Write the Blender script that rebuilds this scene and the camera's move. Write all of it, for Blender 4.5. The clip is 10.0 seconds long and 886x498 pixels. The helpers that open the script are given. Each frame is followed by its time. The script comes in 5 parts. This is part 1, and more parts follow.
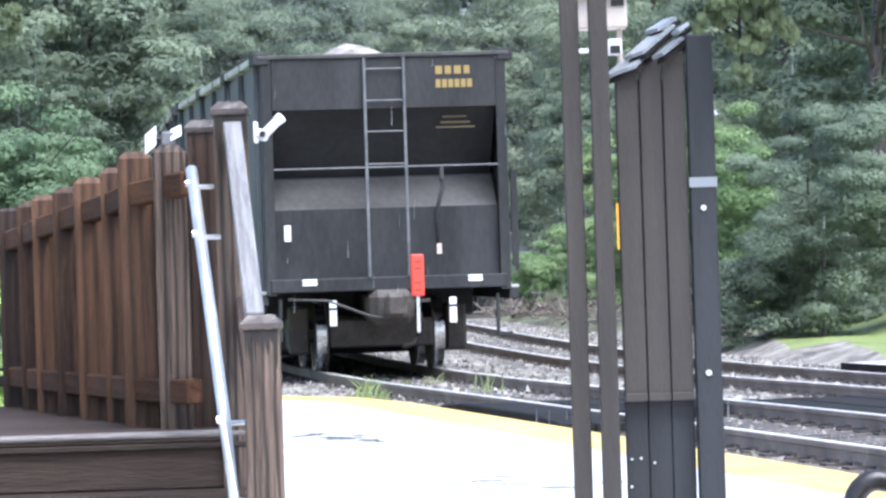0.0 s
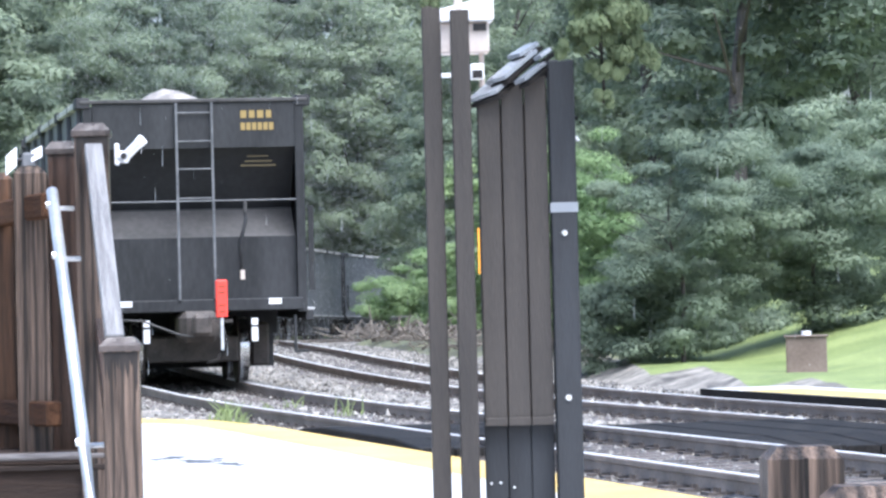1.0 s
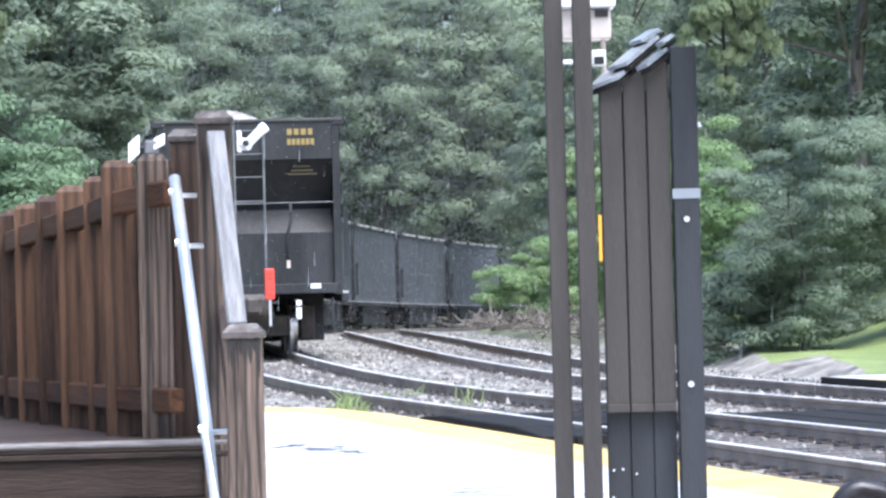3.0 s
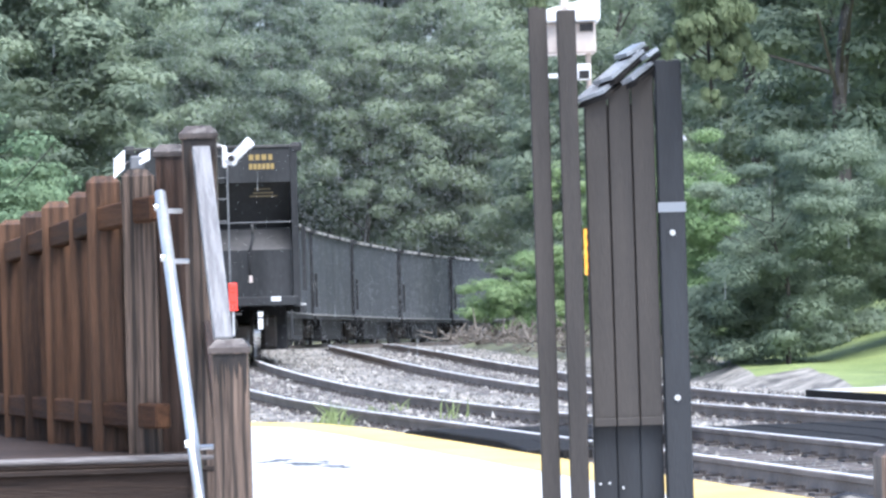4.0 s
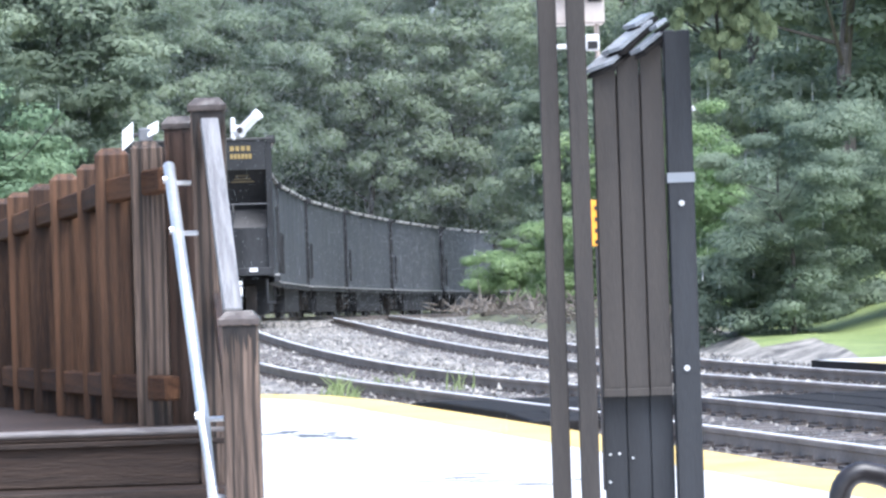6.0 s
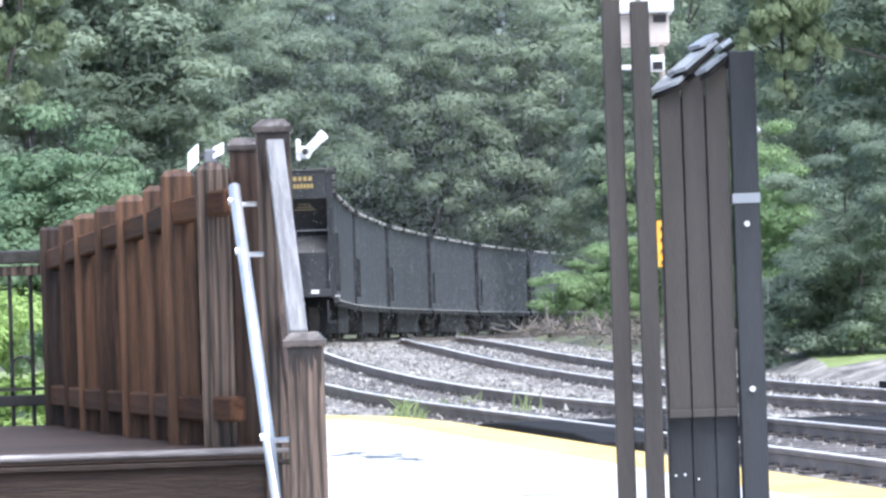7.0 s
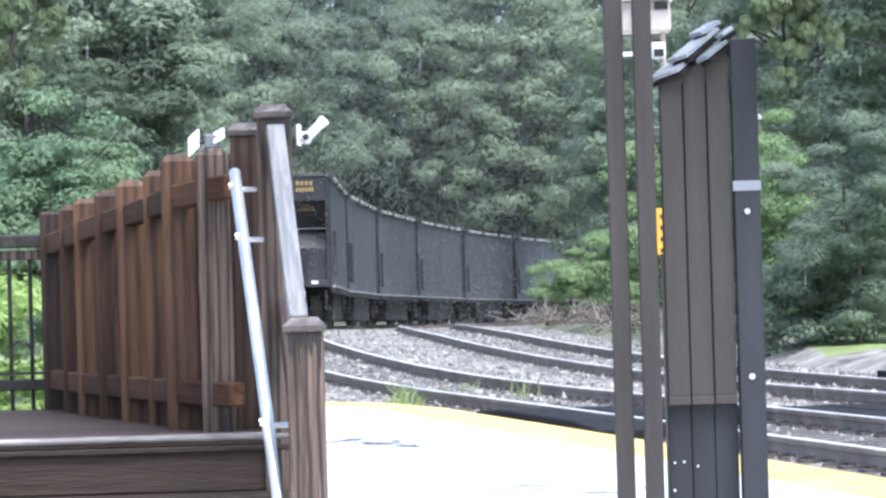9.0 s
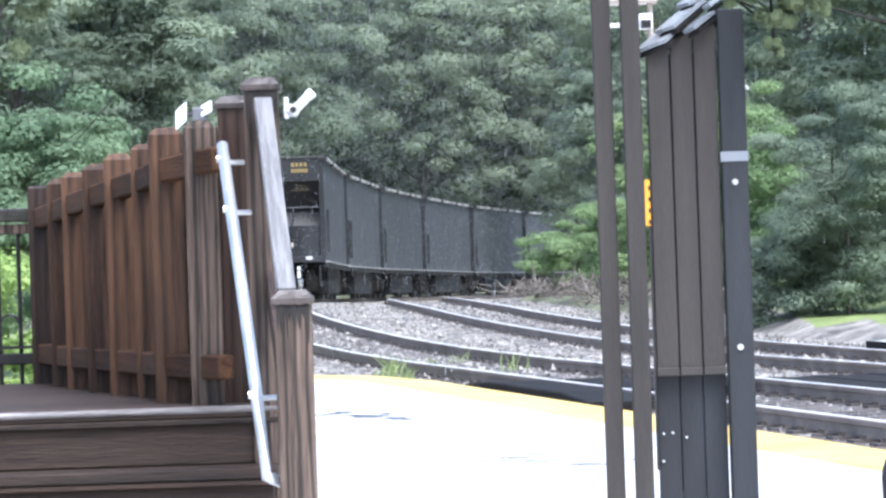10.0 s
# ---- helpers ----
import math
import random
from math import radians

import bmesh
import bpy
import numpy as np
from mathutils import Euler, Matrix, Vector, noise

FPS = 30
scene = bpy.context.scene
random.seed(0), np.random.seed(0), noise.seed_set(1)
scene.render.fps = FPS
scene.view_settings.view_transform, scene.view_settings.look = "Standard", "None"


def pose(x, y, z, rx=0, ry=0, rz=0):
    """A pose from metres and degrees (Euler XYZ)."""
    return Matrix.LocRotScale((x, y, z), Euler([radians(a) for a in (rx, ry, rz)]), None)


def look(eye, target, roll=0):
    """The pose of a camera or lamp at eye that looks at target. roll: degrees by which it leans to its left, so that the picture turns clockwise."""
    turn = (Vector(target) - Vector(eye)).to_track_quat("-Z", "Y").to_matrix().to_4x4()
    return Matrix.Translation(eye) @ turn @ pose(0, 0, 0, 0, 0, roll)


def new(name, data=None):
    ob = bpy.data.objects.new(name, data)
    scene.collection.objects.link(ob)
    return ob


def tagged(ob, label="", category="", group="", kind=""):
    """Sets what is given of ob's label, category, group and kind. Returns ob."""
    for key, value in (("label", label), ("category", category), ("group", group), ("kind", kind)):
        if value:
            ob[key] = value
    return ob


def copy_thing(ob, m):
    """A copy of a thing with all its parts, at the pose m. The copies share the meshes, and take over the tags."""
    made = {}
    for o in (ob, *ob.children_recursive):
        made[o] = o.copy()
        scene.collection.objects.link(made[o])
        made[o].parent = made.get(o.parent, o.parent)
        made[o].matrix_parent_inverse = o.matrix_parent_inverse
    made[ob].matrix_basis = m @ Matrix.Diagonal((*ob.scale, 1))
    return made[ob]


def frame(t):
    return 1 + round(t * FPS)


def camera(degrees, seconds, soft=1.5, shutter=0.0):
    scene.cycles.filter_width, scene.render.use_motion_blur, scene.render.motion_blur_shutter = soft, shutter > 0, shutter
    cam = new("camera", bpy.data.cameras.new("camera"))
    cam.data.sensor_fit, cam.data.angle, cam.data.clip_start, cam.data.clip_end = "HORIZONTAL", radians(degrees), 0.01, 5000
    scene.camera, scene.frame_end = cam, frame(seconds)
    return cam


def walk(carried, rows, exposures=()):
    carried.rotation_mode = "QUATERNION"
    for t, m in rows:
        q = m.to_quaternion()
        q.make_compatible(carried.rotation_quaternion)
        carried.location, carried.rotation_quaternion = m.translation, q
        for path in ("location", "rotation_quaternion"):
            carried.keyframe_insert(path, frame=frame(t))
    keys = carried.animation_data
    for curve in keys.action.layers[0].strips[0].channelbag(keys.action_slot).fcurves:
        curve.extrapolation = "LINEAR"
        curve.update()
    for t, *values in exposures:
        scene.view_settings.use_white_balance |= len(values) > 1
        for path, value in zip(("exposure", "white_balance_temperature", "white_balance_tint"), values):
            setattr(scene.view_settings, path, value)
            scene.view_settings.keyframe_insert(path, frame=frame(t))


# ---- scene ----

# ---------------------------------------------------------------- camera
# A hand-held telephoto view along the platform; z = 0 is the top of the near track's rails.
EYE_HEIGHT = 1.08
cam = camera(12.966, 10.0, soft=2.6)


def aim(yaw, pitch, roll, dx, dz):
    """A pose from yaw to the left, pitch up and roll, in degrees, with a small sway of the eye."""
    eye = Vector((dx, 0, EYE_HEIGHT + dz))
    a, b = radians(yaw), radians(pitch)
    way = Vector((-math.sin(a) * math.cos(b), math.cos(a) * math.cos(b), math.sin(b)))
    return look(eye, eye + way * 50, roll)


walk(cam, [(t, aim(*rest)) for t, *rest in (
    # seconds, yaw, pitch, roll, sway x, sway z
    (0.0, 0.0000, 0.5870, -1.800, 0.000, 0.000),
    (0.1, 0.1957, 0.6021, -1.786, 0.004, 0.000),
    (0.2, 0.1625, 0.6489, -1.771, 0.008, 0.000),
    (0.3, -0.0873, 0.6721, -1.757, 0.013, 0.001),
    (0.4, -0.4620, 0.6746, -1.742, 0.017, 0.001),
    (0.5, -0.9592, 0.7392, -1.728, 0.021, 0.001),
    (0.6, -1.4206, 0.7935, -1.672, 0.017, 0.001),
    (0.7, -1.7334, 0.8180, -1.616, 0.013, 0.000),
    (0.8, -1.9038, 0.8471, -1.559, 0.008, -0.000),
    (0.9, -1.9983, 0.8617, -1.503, 0.004, -0.001),
    (1.0, -2.0504, 0.8836, -1.447, 0.000, -0.001),
    (1.1, -2.0099, 0.9142, -1.456, 0.000, -0.001),
    (1.2, -1.9100, 0.9441, -1.464, 0.000, -0.002),
    (1.3, -1.7005, 0.9516, -1.473, 0.000, -0.002),
    (1.4, -1.3984, 0.9366, -1.481, 0.000, -0.003),
    (1.5, -1.0581, 0.8697, -1.490, -0.000, -0.003),
    (1.6, -0.8261, 0.8398, -1.549, 0.000, -0.003),
    (1.7, -0.6646, 0.7637, -1.608, 0.000, -0.003),
    (1.8, -0.5377, 0.7288, -1.667, 0.000, -0.003),
    (1.9, -0.3992, 0.6443, -1.726, 0.000, -0.003),
    (2.0, -0.3300, 0.5236, -1.785, -0.000, -0.003),
    (2.1, -0.2830, 0.4480, -1.772, 0.000, -0.005),
    (2.2, -0.2474, 0.4051, -1.759, 0.000, -0.006),
    (2.3, -0.1712, 0.4054, -1.747, 0.001, -0.008),
    (2.4, -0.0870, 0.4143, -1.734, 0.001, -0.009),
    (2.5, 0.0030, 0.3808, -1.721, 0.001, -0.011),
    (2.6, -0.0456, 0.3922, -1.677, -0.001, -0.011),
    (2.7, -0.1062, 0.3944, -1.633, -0.003, -0.010),
    (2.8, -0.1679, 0.4386, -1.590, -0.006, -0.010),
    (2.9, -0.2408, 0.5916, -1.546, -0.008, -0.009),
    (3.0, -0.2979, 0.7674, -1.502, -0.010, -0.009),
    (3.1, -0.3667, 0.8953, -1.454, -0.014, -0.006),
    (3.2, -0.4495, 0.9764, -1.405, -0.017, -0.003),
    (4.3, -0.4240, 0.9620, -1.881, -0.016, -0.009),
    (4.4, -0.2820, 0.9097, -1.826, -0.018, -0.009),
    (4.5, -0.2363, 0.8268, -1.772, -0.019, -0.009),
    (4.6, -0.2376, 0.7219, -1.762, -0.020, -0.009),
    (4.7, -0.3162, 0.6844, -1.751, -0.021, -0.009),
    (4.8, -0.3381, 0.7075, -1.741, -0.022, -0.008),
    (4.9, -0.3431, 0.7227, -1.730, -0.023, -0.008),
    (5.0, -0.3531, 0.7061, -1.720, -0.024, -0.008),
    (5.1, -0.3484, 0.6978, -1.737, -0.025, -0.008),
    (5.2, -0.3750, 0.6401, -1.754, -0.026, -0.008),
    (6.3, -0.4336, 0.5548, -1.944, -0.034, -0.010),
    (6.4, -0.3539, 0.5897, -1.944, -0.033, -0.009),
    (6.5, -0.2799, 0.6068, -1.944, -0.032, -0.008),
    (6.6, -0.1386, 0.6866, -1.944, -0.031, -0.008),
    (6.7, 0.0230, 0.7611, -1.944, -0.030, -0.009),
    (6.8, 0.1943, 0.7939, -1.944, -0.028, -0.009),
    (6.9, 0.3636, 0.8854, -1.944, -0.027, -0.010),
    (7.0, 0.5110, 0.8981, -1.944, -0.026, -0.010),
    (7.1, 0.6175, 0.9383, -1.924, -0.026, -0.010),
    (7.2, 0.6994, 0.9833, -1.905, -0.026, -0.011),
    (7.3, 0.7654, 1.0025, -1.885, -0.026, -0.011),
    (7.4, 0.8309, 1.0385, -1.866, -0.026, -0.012),
    (7.5, 0.8677, 1.0594, -1.846, -0.026, -0.012),
    (7.6, 0.8921, 1.0968, -1.834, -0.027, -0.012),
    (7.8, 0.9100, 1.0920, -1.809, -0.028, -0.011),
    (8.0, 0.8990, 1.0653, -1.784, -0.030, -0.010),
    (8.2, 0.8574, 1.0495, -1.798, -0.031, -0.011),
    (8.3, 0.8233, 0.9930, -1.806, -0.032, -0.012),
    (8.4, 0.7637, 0.9524, -1.813, -0.032, -0.012),
    (8.5, 0.7209, 0.9235, -1.820, -0.033, -0.013),
    (8.6, 0.6880, 0.8869, -1.789, -0.033, -0.013),
    (8.7, 0.6298, 0.8758, -1.757, -0.033, -0.014),
    (8.8, 0.5811, 0.8232, -1.726, -0.033, -0.014),
    (8.9, 0.5329, 0.7538, -1.694, -0.033, -0.015),
    (9.0, 0.4899, 0.7152, -1.663, -0.033, -0.015),
    (9.1, 0.3932, 0.6996, -1.656, -0.033, -0.015),
    (9.2, 0.3457, 0.6407, -1.649, -0.033, -0.016),
    (9.3, 0.2979, 0.5901, -1.642, -0.032, -0.016),
    (9.4, 0.2503, 0.5311, -1.635, -0.032, -0.017),
    (9.5, 0.2503, 0.4940, -1.628, -0.032, -0.017),
    (9.6, 0.2818, 0.4210, -1.686, -0.032, -0.017),
    (9.7, 0.3199, 0.3518, -1.744, -0.031, -0.017),
    (9.8, 0.3649, 0.3333, -1.803, -0.031, -0.018),
    (9.9, 0.3599, 0.3132, -1.861, -0.030, -0.018),
    (10.0, 0.3397, 0.3122, -1.919, -0.030, -0.018),
)])

# ---------------------------------------------------------------- light: rainy, overcast afternoon
world = bpy.data.worlds.new("world")
scene.world = world
world.use_nodes = True
wn, wl = world.node_tree.nodes, world.node_tree.links
sky = wn.new("ShaderNodeTexSky")
sky.sky_type, sky.sun_disc = "NISHITA", False
sky.sun_elevation, sky.sun_rotation = radians(62), radians(150)
sky.air_density, sky.dust_density, sky.ozone_density = 1.0, 5.0, 1.6
wn["Background"].inputs["Strength"].default_value = 0.15
wl.new(sky.outputs["Color"], wn["Background"].inputs["Color"])
sun = new("sun", bpy.data.lights.new("sun", "SUN"))
sun.data.energy, sun.data.angle, sun.data.color = 2.1, radians(50), (0.96, 0.98, 1.0)
sun.matrix_world = look((0, 0, 40), Vector((0, 0, 40)) - Vector((math.sin(radians(150)) * math.cos(radians(62)), math.cos(radians(150)) * math.cos(radians(62)), math.sin(radians(62)))))
scene.view_settings.exposure = 1.32
scene.view_settings.use_white_balance, scene.view_settings.white_balance_temperature, scene.view_settings.white_balance_tint = True, 5750, 9


# ---------------------------------------------------------------- materials
def nodes_of(name):
    m = bpy.data.materials.new(name)
    m.use_nodes = True
    nt = m.node_tree
    return m, nt, nt.nodes["Principled BSDF"]


def surface(name, dark, light, rough=0.6, metal=0.0, scale=4.0, fine=60.0, bump=0.2, stretch=(1, 1, 1), spread=0.0, gloss=0.15, spec=0.5, warp=0.0):
    """Two-scale noise between two colours, fine relief, uneven gloss; spread varies it from piece to piece."""
    m, nt, b = nodes_of(name)
    n, l = nt.nodes, nt.links
    tc, mp = n.new("ShaderNodeTexCoord"), n.new("ShaderNodeMapping")
    mp.inputs["Scale"].default_value = stretch
    l.new(tc.outputs["Object"], mp.inputs["Vector"])
    big, small = n.new("ShaderNodeTexNoise"), n.new("ShaderNodeTexNoise")
    big.inputs["Scale"].default_value, big.inputs["Detail"].default_value, big.inputs["Distortion"].default_value = scale, 6, warp
    small.inputs["Scale"].default_value, small.inputs["Detail"].default_value = fine, 4
    for t in (big, small):
        l.new(mp.outputs["Vector"], t.inputs["Vector"])
    mix = n.new("ShaderNodeMath")
    mix.operation = "MULTIPLY_ADD"
    l.new(small.outputs["Fac"], mix.inputs[0])
    mix.inputs[1].default_value = 0.45
    l.new(big.outputs["Fac"], mix.inputs[2])
    last = mix
    if spread:
        oi, add = n.new("ShaderNodeObjectInfo"), n.new("ShaderNodeMath")
        add.operation = "MULTIPLY_ADD"
        l.new(oi.outputs["Random"], add.inputs[0])
        add.inputs[1].default_value = spread
        l.new(mix.outputs[0], add.inputs[2])
        last = add
    ramp = n.new("ShaderNodeMapRange")
    ramp.inputs["From Min"].default_value, ramp.inputs["From Max"].default_value = 0.56 + spread * 0.2, 0.9 + spread * 0.8
    l.new(last.outputs[0], ramp.inputs["Value"])
    col = n.new("ShaderNodeMix")
    col.data_type = "RGBA"
    col.inputs[6].default_value, col.inputs[7].default_value = (*dark, 1), (*light, 1)
    l.new(ramp.outputs["Result"], col.inputs["Factor"])
    l.new(col.outputs[2], b.inputs["Base Color"])
    rr = n.new("ShaderNodeMapRange")
    rr.inputs["To Min"].default_value, rr.inputs["To Max"].default_value = max(rough - gloss, 0.04), min(rough + gloss, 1)
    l.new(big.outputs["Fac"], rr.inputs["Value"])
    l.new(rr.outputs["Result"], b.inputs["Roughness"])
    b.inputs["Metallic"].default_value = metal
    b.inputs["Specular IOR Level"].default_value = spec
    if bump:
        bp = n.new("ShaderNodeBump")
        bp.inputs["Strength"].default_value, bp.inputs["Distance"].default_value = bump, 0.02
        l.new(small.outputs["Fac"], bp.inputs["Height"])
        l.new(bp.outputs["Normal"], b.inputs["Normal"])
    return m


def grained(m, lines, depth, distortion=5.0):
    """Adds wavy dark growth lines, drawn out along z, to a wood material made by surface()."""
    n, l = m.node_tree.nodes, m.node_tree.links
    b = n["Principled BSDF"]
    tc, mp, wave = n.new("ShaderNodeTexCoord"), n.new("ShaderNodeMapping"), n.new("ShaderNodeTexWave")
    mp.inputs["Scale"].default_value = (1, 0.35, 0.09)
    oi, jump = n.new("ShaderNodeObjectInfo"), n.new("ShaderNodeVectorMath")
    jump.operation = "ADD"
    l.new(tc.outputs["Object"], mp.inputs["Vector"])
    l.new(mp.outputs["Vector"], jump.inputs[0])
    l.new(oi.outputs["Random"], jump.inputs[1])
    l.new(jump.outputs[0], wave.inputs["Vector"])
    for key, value in (("Scale", lines), ("Distortion", distortion), ("Detail", 3.0), ("Detail Scale", 1.4)):
        wave.inputs[key].default_value = value
    band = n.new("ShaderNodeMapRange")
    band.inputs["From Min"].default_value, band.inputs["From Max"].default_value = 0.05, 0.55
    band.inputs["To Min"].default_value, band.inputs["To Max"].default_value = 1 - depth, 1.0
    l.new(wave.outputs["Fac"], band.inputs["Value"])
    old = b.inputs["Base Color"].links[0].from_socket
    mul = n.new("ShaderNodeVectorMath")
    mul.operation = "MULTIPLY"
    l.new(old, mul.inputs[0])
    l.new(band.outputs["Result"], mul.inputs[1])
    l.new(mul.outputs[0], b.inputs["Base Color"])


def leafage(name, dark, light, rough=0.45, through_light=0.45, blotch=0.45, vary=0.0):
    """Wet leaves: colour varies from leaf to leaf, some light passes through."""
    m, nt, b = nodes_of(name)
    n, l = nt.nodes, nt.links
    geo, noi, tc = n.new("ShaderNodeNewGeometry"), n.new("ShaderNodeTexNoise"), n.new("ShaderNodeTexCoord")
    noi.inputs["Scale"].default_value, noi.inputs["Detail"].default_value = blotch, 3
    l.new(tc.outputs["Object"], noi.inputs["Vector"])
    add = n.new("ShaderNodeMath")
    add.operation = "MULTIPLY_ADD"
    l.new(geo.outputs["Random Per Island"], add.inputs[0])
    add.inputs[1].default_value = 0.10
    l.new(noi.outputs["Fac"], add.inputs[2])
    rng = n.new("ShaderNodeMapRange")
    rng.inputs["From Min"].default_value, rng.inputs["From Max"].default_value = 0.34, 0.76
    oi, each = n.new("ShaderNodeObjectInfo"), n.new("ShaderNodeMath")
    each.operation = "MULTIPLY_ADD"
    l.new(oi.outputs["Random"], each.inputs[0])
    each.inputs[1].default_value = vary
    l.new(add.outputs[0], each.inputs[2])
    rng.inputs["From Max"].default_value += vary
    l.new(each.outputs[0], rng.inputs["Value"])
    col = n.new("ShaderNodeMix")
    col.data_type = "RGBA"
    col.inputs[6].default_value, col.inputs[7].default_value = (*dark, 1), (*light, 1)
    l.new(rng.outputs["Result"], col.inputs["Factor"])
    l.new(col.outputs[2], b.inputs["Base Color"])
    b.inputs["Roughness"].default_value = rough + 0.15
    b.inputs["Specular IOR Level"].default_value = 0.25
    tr, mx = n.new("ShaderNodeBsdfTranslucent"), n.new("ShaderNodeMixShader")
    l.new(col.outputs[2], tr.inputs["Color"])
    mx.inputs["Fac"].default_value = through_light
    l.new(b.outputs[0], mx.inputs[1])
    l.new(tr.outputs[0], mx.inputs[2])
    l.new(mx.outputs[0], n["Material Output"].inputs["Surface"])
    return m


def plain(name, colour, rough=0.5, metal=0.0, glow=0.0):
    m, nt, b = nodes_of(name)
    b.inputs["Base Color"].default_value, b.inputs["Roughness"].default_value, b.inputs["Metallic"].default_value = (*colour, 1), rough, metal
    if glow:
        b.inputs["Emission Color"].default_value, b.inputs["Emission Strength"].default_value = (*colour, 1), glow
    return m


WOOD = surface("redwood_stain", (0.034, 0.016, 0.008), (0.165, 0.083, 0.043), 0.5, scale=2.5, fine=22, bump=0.5, stretch=(14, 14, 0.8), spread=0.35)
WOOD_RAIL = surface("stained_rail", (0.034, 0.016, 0.009), (0.15, 0.075, 0.041), 0.7, scale=2.5, fine=22, bump=0.5, stretch=(14, 0.8, 14), spread=0.3, spec=0.15)
WOOD_DARK = surface("wet_dark_and_shade_wood", (0.018, 0.011, 0.009), (0.075, 0.045, 0.033), 0.35, scale=2.5, fine=22, bump=0.5, stretch=(14, 14, 0.8), spread=0.3)
WOOD_GREY = surface("weathered_wood", (0.022, 0.014, 0.010), (0.20, 0.14, 0.105), 0.5, scale=1.4, fine=9, bump=0.8, stretch=(16, 16, 0.8), spread=0.12, warp=0.9)
# Weathered board colour, lightened to hold the sky reflected on its top.
WOOD_PALE = surface("sky_sheen_weathered_board", (0.13, 0.125, 0.125), (0.25, 0.245, 0.245), 0.35, scale=3, fine=20, bump=0.3, stretch=(14, 1.2, 1.2))
DECK = surface("wet_deck_board", (0.02, 0.013, 0.010), (0.075, 0.049, 0.036), 0.6, scale=2.5, fine=18, bump=0.4, stretch=(0.8, 14, 14), spread=0.35, spec=0.3)
# Streaked from dark to pale along x, for the deck's front edge.
NOSING = surface("dark_to_pale_edge", (0.05, 0.038, 0.033), (0.27, 0.25, 0.245), 0.25, scale=2, fine=20, bump=0.1, stretch=(0.6, 8, 8), gloss=0.1, spec=0.9)
CAPWOOD = surface("wet_cap_wood", (0.03, 0.024, 0.022), (0.10, 0.08, 0.072), 0.3, scale=4, fine=25, bump=0.4)
STAIN = surface("damp_wood_stain", (0.008, 0.006, 0.005), (0.03, 0.022, 0.018), 0.5, scale=3, fine=20, bump=0.3, stretch=(14, 14, 0.8))
KIOSK = surface("taupe_painted_board", (0.024, 0.020, 0.0175), (0.048, 0.040, 0.034), 0.55, scale=2, fine=35, bump=0.25, stretch=(8, 8, 0.8), spread=0.2)
KIOSK_DARK = surface("charcoal_painted_board", (0.009, 0.010, 0.0125), (0.022, 0.0245, 0.029), 0.6, scale=2, fine=35, bump=0.2, stretch=(8, 8, 0.8), spread=0.2)
SHINGLE = surface("wet_slate_shingle", (0.13, 0.14, 0.155), (0.30, 0.32, 0.345), 0.3, scale=6, fine=50, bump=0.4, spread=0.3)
GALV = surface("galvanised_pipe", (0.62, 0.63, 0.65), (0.82, 0.83, 0.85), 0.45, metal=0.85, scale=6, fine=70, bump=0.05)
STEEL = surface("bolt_steel", (0.7, 0.7, 0.7), (0.9, 0.9, 0.9), 0.3, metal=1.0, scale=9, fine=80, bump=0.0)
BLACK_METAL = surface("black_painted_metal", (0.012, 0.011, 0.012), (0.035, 0.03, 0.03), 0.35, scale=6, fine=60, bump=0.05)
WET_BLACK = surface("wet_black_rail", (0.02, 0.018, 0.018), (0.06, 0.055, 0.055), 0.12, scale=6, fine=60, bump=0.05, gloss=0.08, spec=0.9)
CONCRETE = surface("wet_concrete", (0.52, 0.51, 0.50), (0.66, 0.65, 0.64), 0.55, scale=0.7, fine=25, bump=0.15, gloss=0.25)
YELLOW = surface("yellow_edge_paint", (0.62, 0.41, 0.10), (0.76, 0.57, 0.20), 0.5, scale=1.5, fine=25, bump=0.2)
BALLAST = surface("ballast_bed", (0.07, 0.064, 0.057), (0.33, 0.305, 0.27), 0.7, scale=2.0, fine=9, bump=1.0)
STONE = surface("ballast_stone", (0.06, 0.055, 0.049), (0.40, 0.375, 0.34), 0.45, scale=5, fine=11, bump=0.3)
TIE = surface("creosoted_tie", (0.03, 0.025, 0.022), (0.12, 0.10, 0.09), 0.3, scale=3, fine=20, bump=0.5, stretch=(1, 10, 10), spread=0.3)
RAIL = surface("rusty_rail", (0.17, 0.14, 0.12), (0.31, 0.262, 0.228), 0.6, scale=1.5, fine=30, bump=0.2, spec=0.25)
RAILHEAD = surface("polished_railhead", (0.7, 0.7, 0.71), (0.85, 0.85, 0.85), 0.55, metal=0.4, scale=2, fine=40, bump=0.0)
PANEL = surface("tarred_crossing_timber", (0.008, 0.0075, 0.0075), (0.028, 0.026, 0.025), 0.75, scale=3, fine=26, bump=0.4, spec=0.15)
RUBBER = surface("black_crossing_panel", (0.006, 0.006, 0.006), (0.02, 0.018, 0.017), 0.8, scale=3, fine=30, bump=0.3, spec=0.15)
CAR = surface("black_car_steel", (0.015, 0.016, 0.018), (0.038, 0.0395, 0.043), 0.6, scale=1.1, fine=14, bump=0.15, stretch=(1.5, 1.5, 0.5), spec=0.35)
# CAR made lighter and bluer, so distant sides carry haze in their colour.
CAR_SIDE = surface("haze_pale_side_steel", (0.058, 0.064, 0.077), (0.098, 0.106, 0.124), 0.5, scale=0.9, fine=9, bump=0.1, stretch=(1.5, 1.5, 0.4), spec=0.6)
# A little darker than CAR: end recess, chord brackets and underframe sheets.
CAR_RECESS = surface("darker_car_steel", (0.014, 0.0145, 0.017), (0.03, 0.031, 0.035), 0.7, scale=1.2, fine=12, bump=0.15)
